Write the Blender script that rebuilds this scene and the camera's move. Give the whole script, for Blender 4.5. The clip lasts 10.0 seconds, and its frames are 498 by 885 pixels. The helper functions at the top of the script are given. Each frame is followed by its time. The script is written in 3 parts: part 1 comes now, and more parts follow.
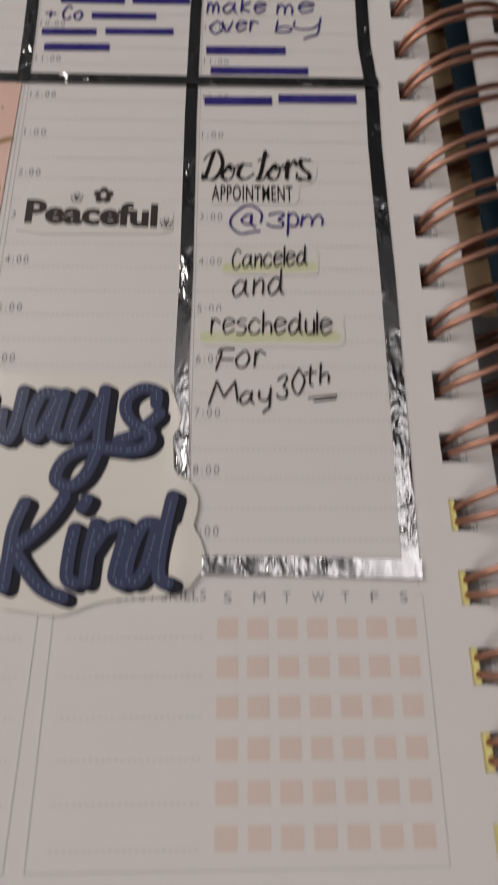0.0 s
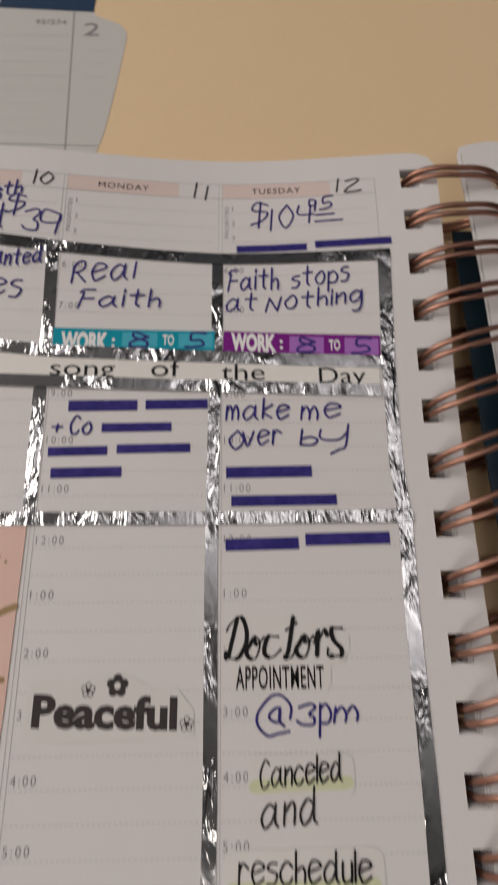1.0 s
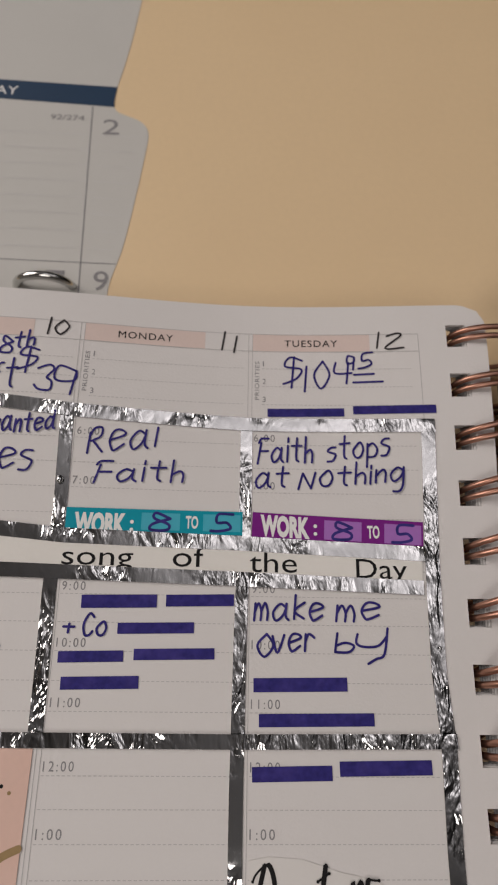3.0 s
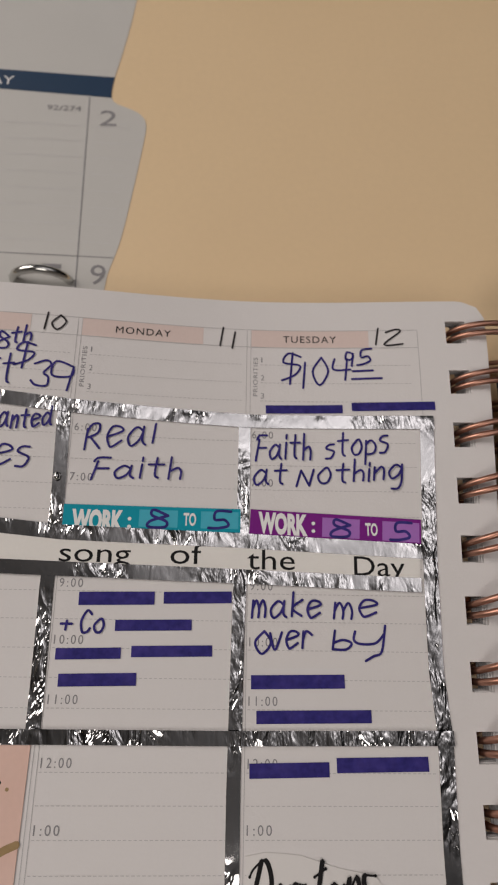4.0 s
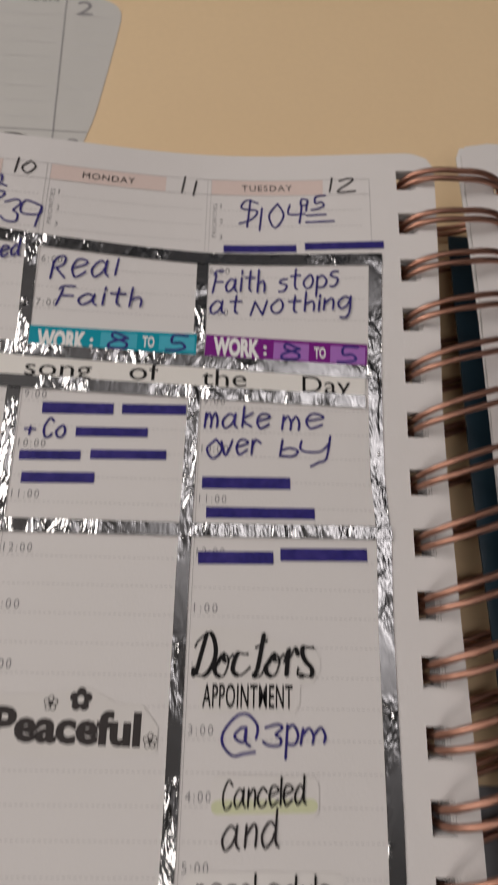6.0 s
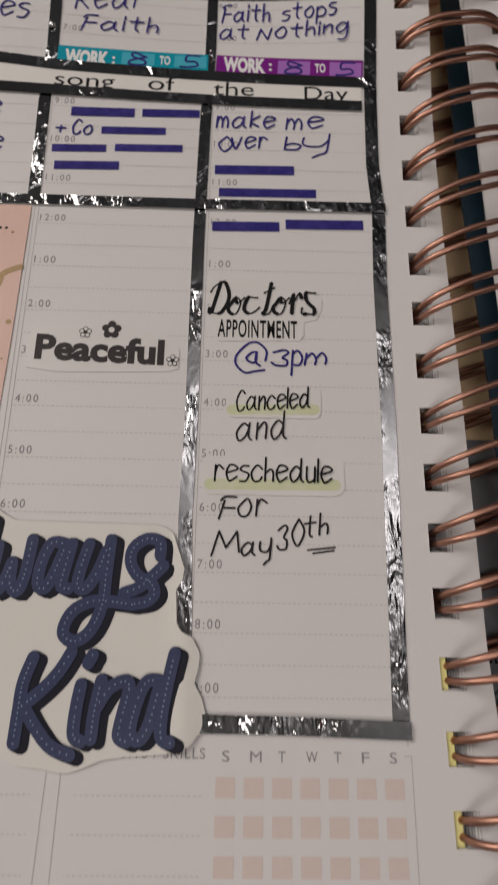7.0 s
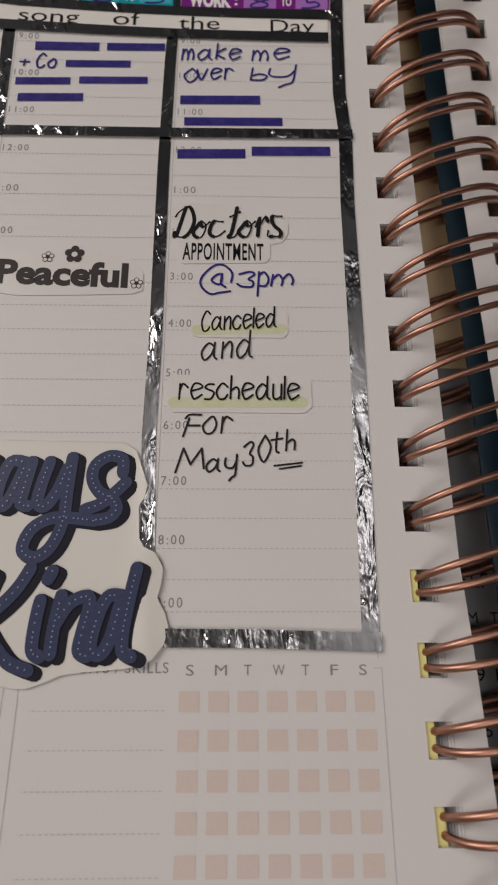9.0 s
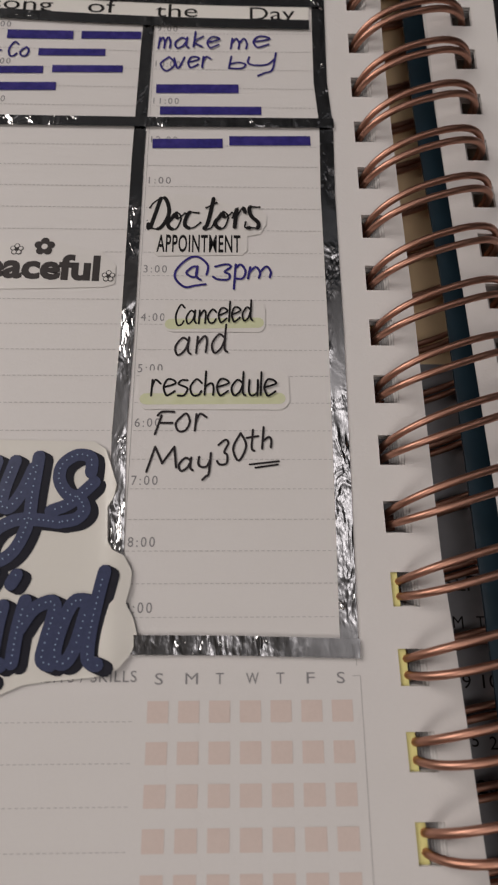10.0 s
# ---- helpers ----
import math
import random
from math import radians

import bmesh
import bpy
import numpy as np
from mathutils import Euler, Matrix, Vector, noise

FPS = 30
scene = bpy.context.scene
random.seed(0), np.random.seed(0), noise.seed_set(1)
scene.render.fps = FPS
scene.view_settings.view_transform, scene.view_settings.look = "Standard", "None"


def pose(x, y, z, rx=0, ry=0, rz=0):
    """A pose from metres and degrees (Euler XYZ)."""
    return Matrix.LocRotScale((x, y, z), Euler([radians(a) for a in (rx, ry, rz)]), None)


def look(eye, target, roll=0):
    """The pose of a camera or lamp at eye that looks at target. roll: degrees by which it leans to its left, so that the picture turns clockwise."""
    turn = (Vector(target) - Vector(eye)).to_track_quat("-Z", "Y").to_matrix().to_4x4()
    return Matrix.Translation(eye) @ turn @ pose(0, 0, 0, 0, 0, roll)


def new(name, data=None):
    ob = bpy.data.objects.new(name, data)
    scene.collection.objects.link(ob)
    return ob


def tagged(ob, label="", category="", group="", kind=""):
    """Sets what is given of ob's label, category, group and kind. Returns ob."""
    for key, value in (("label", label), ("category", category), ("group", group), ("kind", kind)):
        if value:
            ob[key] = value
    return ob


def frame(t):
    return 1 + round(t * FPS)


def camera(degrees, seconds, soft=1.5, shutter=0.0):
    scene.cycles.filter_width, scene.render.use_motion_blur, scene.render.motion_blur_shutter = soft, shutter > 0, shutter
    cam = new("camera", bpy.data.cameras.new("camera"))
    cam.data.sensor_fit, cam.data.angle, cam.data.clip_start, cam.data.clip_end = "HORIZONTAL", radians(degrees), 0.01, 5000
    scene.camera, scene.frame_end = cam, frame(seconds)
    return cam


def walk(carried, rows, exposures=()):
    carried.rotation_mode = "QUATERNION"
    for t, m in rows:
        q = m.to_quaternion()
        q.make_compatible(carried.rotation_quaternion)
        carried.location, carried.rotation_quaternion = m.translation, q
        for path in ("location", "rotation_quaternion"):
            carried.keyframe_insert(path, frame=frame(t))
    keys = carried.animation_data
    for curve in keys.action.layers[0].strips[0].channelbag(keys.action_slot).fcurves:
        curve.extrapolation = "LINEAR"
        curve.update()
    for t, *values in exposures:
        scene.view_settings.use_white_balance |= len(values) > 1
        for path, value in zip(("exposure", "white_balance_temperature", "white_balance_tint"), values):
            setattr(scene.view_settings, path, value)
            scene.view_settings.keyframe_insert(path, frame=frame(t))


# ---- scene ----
# One unit U is about one centimetre; the open left page lies near z = 0 and the desk below it.
U = 0.0104
DESK = -1.68                       # desk top, in units
LIFT = 0.75 - DESK * U             # the desk top stands 0.75 m over the floor


def w(x, y, z):
    return Vector((x * U, y * U, z * U + LIFT))


cam = camera(47.0, 10.0, soft=2.0, shutter=0.3)
ROWS = [
    (0, 0.267, -0.232, 9.663, 18.43, -1.44, -0.29),
    (0.5, 0.512, 4.383, 11.332, 18.53, -0.73, -0.58),
    (1, -0.306, 9.165, 11.744, 18.80, -1.69, -0.66),
    (1.5, -0.426, 11.780, 11.930, 18.87, -1.49, -0.19),
    (2, -0.599, 13.042, 12.030, 18.39, -1.56, 0.14),
    (2.5, -1.034, 13.378, 12.002, 18.32, -2.11, 0.70),
    (4, -1.055, 13.588, 11.961, 17.38, -2.83, 0.84),
    (4.5, -1.332, 13.654, 12.018, 16.85, -2.51, 1.00),
    (5, -1.183, 13.634, 11.963, 17.04, -2.96, 0.88),
    (5.2, -0.879, 13.621, 11.858, 16.93, -2.90, 0.81),
    (6.3, 0.234, 7.354, 11.373, 17.29, -2.30, 1.28),
    (6.5, 0.206, 5.772, 11.169, 16.16, -2.84, 0.98),
    (7, 0.270, 2.741, 10.951, 16.26, -1.34, 0.87),
    (7.5, 0.199, 1.531, 11.046, 15.60, -1.68, 0.52),
    (8, 0.289, 1.179, 10.708, 16.37, -0.71, 0.49),
    (8.5, 0.581, 1.447, 10.601, 16.87, -0.51, 0.17),
    (9, 0.941, 1.123, 10.231, 17.20, -1.17, -0.07),
    (9.5, 1.104, 1.402, 10.252, 17.35, -1.16, -0.21),
    (10, 1.381, 1.155, 9.807, 17.53, -1.25, -0.29),
]
cam.data.dof.use_dof, cam.data.dof.focus_distance, cam.data.dof.aperture_fstop = True, 0.114, 30.0
walk(cam, [(t, Matrix.Translation(w(x, y, z)) @ pose(0, 0, 0, rx, ry, rz)) for t, x, y, z, rx, ry, rz in ROWS])

# ---- world and light ----
world = bpy.data.worlds.new("room_world")
scene.world = world
world.use_nodes = True
world.node_tree.nodes["Background"].inputs[0].default_value = (0.02, 0.019, 0.018, 1)
world.node_tree.nodes["Background"].inputs[1].default_value = 1.0
scene.view_settings.exposure = 0.0


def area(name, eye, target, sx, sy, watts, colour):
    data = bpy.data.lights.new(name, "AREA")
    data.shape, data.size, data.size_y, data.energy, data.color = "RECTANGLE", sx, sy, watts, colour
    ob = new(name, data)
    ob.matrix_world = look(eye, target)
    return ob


# Unseen lights added above the desk; the second one brightens the gutter.
area("unseen_room_light", (-1.35, 0.75, 2.1), (0.0, 0.05, 0.75), 1.2, 1.2, 21.5, (1.0, 0.925, 0.87))
area("unseen_room_light", (-0.12, -0.95, 2.4), (0.0, 0.05, 0.75), 0.8, 0.8, 7.8, (1.0, 0.925, 0.87))
# Added lights, out of view, brighten ceiling patches that the foil mirrors.
area("ceiling_patch_light", (0.12, 0.60, 2.3), (0.12, 0.60, 2.6), 0.2, 0.2, 24.0, (1.0, 0.95, 0.92))
area("ceiling_patch_light", (0.76, 0.30, 2.26), (0.76, 0.30, 2.6), 0.25, 0.25, 36.0, (1.0, 0.95, 0.92))

# ---- materials ----


def mat(name, base, rough=0.6, metal=0.0, var=0.06, scale=400.0, bump=0.0, bscale=900.0, spec=0.5, coat=0.0, second=None, stain=0.0, sscale=60.0):
    m = bpy.data.materials.new(name)
    m.use_nodes = True
    nt = m.node_tree
    b = nt.nodes["Principled BSDF"]
    b.inputs["Roughness"].default_value = rough
    b.inputs["Metallic"].default_value = metal
    b.inputs["Specular IOR Level"].default_value = spec
    b.inputs["Coat Weight"].default_value = coat
    b.inputs["Coat Roughness"].default_value = 0.08
    tc = nt.nodes.new("ShaderNodeTexCoord")
    n1 = nt.nodes.new("ShaderNodeTexNoise")
    n1.inputs["Scale"].default_value, n1.inputs["Detail"].default_value = scale, 4
    nt.links.new(tc.outputs["Object"], n1.inputs["Vector"])
    n2 = nt.nodes.new("ShaderNodeTexNoise")
    n2.inputs["Scale"].default_value, n2.inputs["Detail"].default_value = sscale, 3
    nt.links.new(tc.outputs["Object"], n2.inputs["Vector"])
    mix = nt.nodes.new("ShaderNodeMix")
    mix.data_type = "RGBA"
    mix.inputs[6].default_value = (*[c * (1 - var) for c in base], 1)
    mix.inputs[7].default_value = (*[min(1, c * (1 + var)) for c in base], 1)
    nt.links.new(n1.outputs["Fac"], mix.inputs[0])
    mix2 = nt.nodes.new("ShaderNodeMix")
    mix2.data_type = "RGBA"
    ramp = nt.nodes.new("ShaderNodeMapRange")
    ramp.inputs[1].default_value, ramp.inputs[2].default_value = 0.45, 0.7
    ramp.inputs[3].default_value, ramp.inputs[4].default_value = 0.0, stain
    nt.links.new(n2.outputs["Fac"], ramp.inputs[0])
    nt.links.new(ramp.outputs[0], mix2.inputs[0])
    nt.links.new(mix.outputs[2], mix2.inputs[6])
    mix2.inputs[7].default_value = (*(second or [c * 0.8 for c in base]), 1)
    nt.links.new(mix2.outputs[2], b.inputs["Base Color"])
    if bump:
        n3 = nt.nodes.new("ShaderNodeTexNoise")
        n3.inputs["Scale"].default_value, n3.inputs["Detail"].default_value = bscale, 3
        nt.links.new(tc.outputs["Object"], n3.inputs["Vector"])
        bp = nt.nodes.new("ShaderNodeBump")
        bp.inputs["Strength"].default_value, bp.inputs["Distance"].default_value = bump, 0.0004
        nt.links.new(n3.outputs["Fac"], bp.inputs["Height"])
        nt.links.new(bp.outputs["Normal"], b.inputs["Normal"])
    return m


PAPER = mat("page_paper", (0.72, 0.69, 0.68), 0.55, var=0.015, scale=2500, bump=0.12, bscale=1500, stain=0.25, second=(0.69, 0.66, 0.64), sscale=25)
PAPER_EDGE = mat("under_page_paper", (0.72, 0.70, 0.69), 0.7, var=0.03, scale=1500)
YELLOW = mat("yellow_page_paper", (0.80, 0.74, 0.30), 0.6, var=0.03, scale=900)
DESKM = mat("tan_desk_laminate", (0.80, 0.60, 0.37), 0.5, var=0.03, scale=500, bump=0.05, bscale=700, stain=0.35, second=(0.76, 0.56, 0.34), sscale=14)
BLUE_INK = mat("blue_pen_ink", (0.032, 0.026, 0.17), 0.6, var=0.5, scale=900, spec=0.12, stain=0.5, second=(0.075, 0.055, 0.27), sscale=300)
BLACK_INK = mat("black_pen_ink", (0.032, 0.027, 0.030), 0.6, var=0.4, scale=900, spec=0.1, stain=0.4, second=(0.045, 0.04, 0.045), sscale=350)
PRINT_GREY = mat("grey_print", (0.27, 0.26, 0.27), 0.7, var=0.15, scale=1200, spec=0.15)
LINE_GREY = mat("pale_line_print", (0.46, 0.44, 0.44), 0.6, var=0.12, scale=1200)
PRINT_BLACK = mat("black_print", (0.014, 0.013, 0.014), 0.6, var=0.3, scale=800, spec=0.1)
PEACEFUL = mat("charcoal_sticker_print", (0.045, 0.038, 0.038), 0.5, var=0.25, scale=700, spec=0.2)
PINK_SQ = mat("pale_pink_print", (0.69, 0.57, 0.525), 0.6, var=0.05, scale=2200, stain=0.2, second=(0.71, 0.61, 0.57), sscale=400)
PINK_HEAD = mat("pink_header_print", (0.71, 0.575, 0.53), 0.6, var=0.04, scale=1800, spec=0.3)
PINK_CARD = mat("pink_card", (0.74, 0.50, 0.42), 0.5, var=0.04, scale=900, stain=0.4, second=(0.77, 0.56, 0.49), sscale=60)
GOLD = mat("gold_splatter", (0.33, 0.22, 0.10), 0.4, metal=0.3, var=0.2, scale=900)
TEAL = mat("teal_label", (0.004, 0.30, 0.40), 0.5, var=0.08, scale=900, spec=0.15)
TEAL_PALE = mat("pale_teal_label", (0.07, 0.42, 0.54), 0.5, var=0.06, scale=900, spec=0.15)
PURPLE = mat("purple_label", (0.19, 0.014, 0.22), 0.5, var=0.08, scale=900, spec=0.15)
PURPLE_PALE = mat("pale_purple_label", (0.38, 0.16, 0.50), 0.5, var=0.06, scale=900, spec=0.15)
WHITE_PRINT = mat("white_print", (0.82, 0.81, 0.80), 0.5, var=0.03, scale=900)
STRIP = mat("white_label_strip", (0.80, 0.77, 0.73), 0.4, var=0.02, scale=1500, bump=0.1, bscale=500)
VINYL = mat("white_vinyl", (0.78, 0.75, 0.70), 0.16, var=0.012, scale=900, bump=0.05, bscale=160)
CLEAR = mat("clear_sticker_film", (0.72, 0.69, 0.67), 0.33, var=0.015, scale=1500, bump=0.04, bscale=300)
NAVY = mat("navy_sticker_print", (0.052, 0.062, 0.125), 0.28, var=0.25, scale=1500, spec=0.35, bump=0.05, bscale=200)
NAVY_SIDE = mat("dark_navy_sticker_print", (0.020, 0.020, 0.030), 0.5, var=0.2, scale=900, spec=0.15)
DOT = mat("pale_blue_dots", (0.30, 0.40, 0.56), 0.3, var=0.1, scale=900)
HILITE = mat("yellow_green_highlighter", (0.63, 0.65, 0.42), 0.5, var=0.06, scale=600, stain=0.6, second=(0.69, 0.68, 0.55), sscale=200)
COPPER = mat("rose_gold_wire", (0.50, 0.27, 0.20), 0.40, metal=1.0, var=0.12, scale=500, bump=0.03, bscale=900, stain=0.4, second=(0.42, 0.20, 0.13), sscale=220)
STEEL = mat("polished_steel", (0.62, 0.62, 0.60), 0.12, metal=1.0, var=0.05, scale=300)
TEAL_COVER = mat("dark_teal_cover", (0.010, 0.026, 0.040), 0.40, var=0.12, scale=500, bump=0.06, bscale=900)
# Same paper made greyer: the shade inside the stack put into its colour.
SHADED_EDGE = mat("shaded_page_edges", (0.42, 0.41, 0.41), 0.7, var=0.12, scale=1500)
DARK_SHEET = mat("charcoal_glossy_sheet", (0.24, 0.24, 0.26), 0.22, var=0.15, scale=300, stain=0.4, second=(0.30, 0.30, 0.32), sscale=80)
CAL_PAPER = mat("calendar_paper", (0.57, 0.555, 0.53), 0.6, var=0.02, scale=1500, stain=0.35, second=(0.53, 0.52, 0.495), sscale=20)
CAL_NAVY = mat("calendar_navy_print", (0.018, 0.045, 0.095), 0.45, var=0.1, scale=600)
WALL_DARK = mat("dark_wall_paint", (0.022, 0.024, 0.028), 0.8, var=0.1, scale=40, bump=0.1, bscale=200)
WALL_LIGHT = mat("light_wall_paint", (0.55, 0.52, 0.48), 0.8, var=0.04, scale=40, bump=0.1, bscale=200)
CEIL = mat("ceiling_paint", (0.052, 0.051, 0.053), 0.9, var=0.04, scale=30, bump=0.2, bscale=120)
FLOOR = mat("floor_boards", (0.20, 0.13, 0.08), 0.5, var=0.15, scale=12)


def foil():
    """Crinkled mirror tape: flat mirror stretches between patches of small creases."""
    m = bpy.data.materials.new("crinkled_silver_foil")
    m.use_nodes = True
    nt = m.node_tree
    b = nt.nodes["Principled BSDF"]
    b.inputs["Metallic"].default_value = 1.0
    b.inputs["Roughness"].default_value = 0.10
    b.inputs["Base Color"].default_value = (0.64, 0.64, 0.65, 1)
    tc = nt.nodes.new("ShaderNodeTexCoord")
    mp = nt.nodes.new("ShaderNodeMapping")
    mp.inputs["Scale"].default_value = (1.0, 0.45, 1.0)
    nt.links.new(tc.outputs["Object"], mp.inputs["Vector"])
    n1 = nt.nodes.new("ShaderNodeTexNoise")
    n1.inputs["Scale"].default_value, n1.inputs["Detail"].default_value, n1.inputs["Distortion"].default_value = 260, 2.5, 0.8
    nt.links.new(mp.outputs["Vector"], n1.inputs["Vector"])
    n2 = nt.nodes.new("ShaderNodeTexNoise")
    n2.inputs["Scale"].default_value, n2.inputs["Detail"].default_value = 75, 2.0
    nt.links.new(tc.outputs["Object"], n2.inputs["Vector"])
    rng = nt.nodes.new("ShaderNodeMapRange")
    rng.inputs[1].default_value, rng.inputs[2].default_value = 0.40, 0.53
    rng.inputs[3].default_value, rng.inputs[4].default_value = 0.07, 1.0
    nt.links.new(n2.outputs["Fac"], rng.inputs[0])
    bp = nt.nodes.new("ShaderNodeBump")
    bp.inputs["Distance"].default_value = 0.0012
    nt.links.new(rng.outputs[0], bp.inputs["Strength"])
    n3 = nt.nodes.new("ShaderNodeTexNoise")
    n3.inputs["Scale"].default_value, n3.inputs["Detail"].default_value = 950, 2.0
    nt.links.new(mp.outputs["Vector"], n3.inputs["Vector"])
    add = nt.nodes.new("ShaderNodeMath")
    add.operation = "MULTIPLY_ADD"
    nt.links.new(n3.outputs["Fac"], add.inputs[0])
    add.inputs[1].default_value = 0.16
    nt.links.new(n1.outputs["Fac"], add.inputs[2])
    nt.links.new(add.outputs[0], bp.inputs["Height"])
    nt.links.new(bp.outputs["Normal"], b.inputs["Normal"])
    return m


FOIL = foil()


def dashed(name, ink, paper, pitch, fill):
    """Printed dashes along x: ink and bare paper by turns."""
    m = bpy.data.materials.new(name)
    m.use_nodes = True
    nt = m.node_tree
    b = nt.nodes["Principled BSDF"]
    b.inputs["Roughness"].default_value = 0.6
    tc = nt.nodes.new("ShaderNodeTexCoord")
    sp = nt.nodes.new("ShaderNodeSeparateXYZ")
    nt.links.new(tc.outputs["Object"], sp.inputs[0])
    md = nt.nodes.new("ShaderNodeMath")
    md.operation = "FLOORED_MODULO"
    nt.links.new(sp.outputs[0], md.inputs[0])
    md.inputs[1].default_value = pitch
    lt = nt.nodes.new("ShaderNodeMath")
    lt.operation = "LESS_THAN"
    nt.links.new(md.outputs[0], lt.inputs[0])
    lt.inputs[1].default_value = pitch * fill
    mx = nt.nodes.new("ShaderNodeMix")
    mx.data_type = "RGBA"
    mx.inputs[6].default_value, mx.inputs[7].default_value = (*paper, 1), (*ink, 1)
    nt.links.new(lt.outputs[0], mx.inputs[0])
    nt.links.new(mx.outputs[2], b.inputs["Base Color"])
    return m


PALE_LINE = mat("faint_ruled_print", (0.60, 0.59, 0.60), 0.6, var=0.05, scale=1200)
DASHED = dashed("dashed_line_print", (0.48, 0.46, 0.46), (0.72, 0.69, 0.68), 0.095 * U, 0.62)

# ---- mesh helpers ----


def relief(x, y):
    """Height of the open left page: flat below, lifting towards its upper corners."""
    r = min(1.0, max(0.0, (y - 12.0) / 8.0))
    r = r * r * (3 - 2 * r)
    s = 1.3 * (1 - math.exp(-(((x + 0.5) / 3.8) ** 2) / 1.3))
    return r * (0.05 + 0.40 * s)


def flat(x, y):
    return 0.0


def link(name, verts, faces, material, parent=None, label="", smooth=False):
    """One mesh object from unit coordinates."""
    me = bpy.data.meshes.new(name)
    me.from_pydata([tuple(w(*v)) for v in verts], [], faces)
    me.materials.append(material)
    if smooth:
        me.polygons.foreach_set("use_smooth", [True] * len(me.polygons))
    ob = new(name, me)
    if parent is not None:
        ob.parent = parent
        ob.matrix_parent_inverse = parent.matrix_basis.inverted() if parent.type == "EMPTY" else Matrix.Identity(4)
    if label:
        tagged(ob, label)
    return ob


def thing(name, at, label, category):
    e = new(name)
    e.empty_display_size = 0.01
    e.matrix_basis = Matrix.Translation(w(*at))
    return tagged(e, label, category)


def slab(lo, hi):
    """Vertices and faces of a box."""
    (a, b, c), (d, e, f) = lo, hi
    v = [(a, b, c), (d, b, c), (d, e, c), (a, e, c), (a, b, f), (d, b, f), (d, e, f), (a, e, f)]
    return v, [(3, 2, 1, 0), (4, 5, 6, 7), (0, 1, 5, 4), (1, 2, 6, 5), (2, 3, 7, 6), (3, 0, 4, 7)]


def ribbon(points, width, height, surf, step=0.25):
    """A flat band that follows points (x, y) on a surface."""
    pts = []
    for (x0, y0), (x1, y1) in zip(points, points[1:]):
        n = max(1, int(math.hypot(x1 - x0, y1 - y0) / step))
        pts += [(x0 + (x1 - x0) * i / n, y0 + (y1 - y0) * i / n) for i in range(n)]
    pts.append(points[-1])
    v, f = [], []
    for i, (x, y) in enumerate(pts):
        a, b = pts[max(0, i - 1)], pts[min(len(pts) - 1, i + 1)]
        d = math.hypot(b[0] - a[0], b[1] - a[1]) or 1
        nx, ny = -(b[1] - a[1]) / d * width / 2, (b[0] - a[0]) / d * width / 2
        for s in (1, -1):
            px, py = x + s * nx, y + s * ny
            v.append((px, py, surf(px, py) + height))
    for i in range(len(pts) - 1):
        f.append((2 * i, 2 * i + 1, 2 * i + 3, 2 * i + 2))
    return v, f


def smooth_line(pts, n=5):
    """Catmull-Rom curve through points."""
    if len(pts) < 3:
        return list(pts)
    out = []
    p = [pts[0]] + list(pts) + [pts[-1]]
    for i in range(1, len(p) - 2):
        a, b, c, d = p[i - 1:i + 3]
        for k in range(n):
            t = k / n
            out.append(tuple(0.5 * (2 * b[j] + (c[j] - a[j]) * t + (2 * a[j] - 5 * b[j] + 4 * c[j] - d[j]) * t * t + (3 * b[j] - a[j] - 3 * c[j] + d[j]) * t ** 3) for j in (0, 1)))
    out.append(pts[-1])
    return out


# Pen strokes of each letter on a small grid: x then y, base line 3, top 9; | lifts the pen.
PEN = {
    "a": "46 27 05 13 34 46|47 44 53", "b": "09 03|05 26 45 33 03", "c": "46 27 05 13 33 44", "d": "46 27 05 13 34 46|49 44 53",
    "e": "05 46 37 17 05 13 23 44", "f": "49 39 28 23|07 37", "g": "46 27 05 13 34 46|47 42 30 10", "h": "09 03|05 26 35 33",
    "i": "07 03|08 09", "k": "09 03|37 05 33", "l": "09 03", "m": "07 03|05 17 25 23|25 37 45 43", "n": "07 03|05 27 36 33",
    "o": "27 05 13 33 45 37 27", "p": "07 00|06 27 45 33 03", "r": "07 03|05 17 36", "s": "37 17 06 35 34 23 03", "t": "29 24 33|07 47",
    "u": "07 04 13 34 37|37 33", "v": "07 23 47", "w": "07 13 26 33 47", "y": "07 05 14 34 46|48 42 31 20", "+": "26 23|05 45", "F": "18 03|08 19 49|16 46",
    "R": "08 03|07 19 39 37 16 06|16 34 43", "N": "03 18|18 43|43 58", "D": "09 03|09 39 56 43 03", "M": "03 19|19 35|35 59|59 64",
    "C": "48 29 06 13 33 44", "K": "19 03|59 16|16 53", "A": "03 29 43|15 35", "0": "29 06 23 46 29", "1": "19 13", "2": "08 29 38 03 43",
    "3": "08 29 38 26 35 33 13 04", "4": "09 06 46|39 33", "5": "49 19 16 36 44 23 03", "8": "37 19 17 35 33 13 15 37", "9": "38 19 16 36 38|38 33",
    "$": "48 19 07 46 34 03|29 22", "@": "63 43 23 05 07 29 49 67 65|47 37 26 35 45 47|47 45 54", "P": "09 03|09 39 47 36 06", "O": "29 06 23 46 29", "I": "09 03", "T": "09 49|29 23", "E": "09 03|09 39|06 36|03 33", " ": "",
}
# Brush letters that run into each other, on the same grid.
BRUSH = {"D": "39 26 13|07 18 49 67 65 43 13 03 04 13", "o": "26 15 04 13 33 45 36 26|26 35 56", "c": "46 36 16 04 13 33 54", "t": "39 24 13 33 44|17 48", "r": "05 17 14 13|15 26 37 46", "s": "47 37 17 16 25 44 43 23 03 04"}


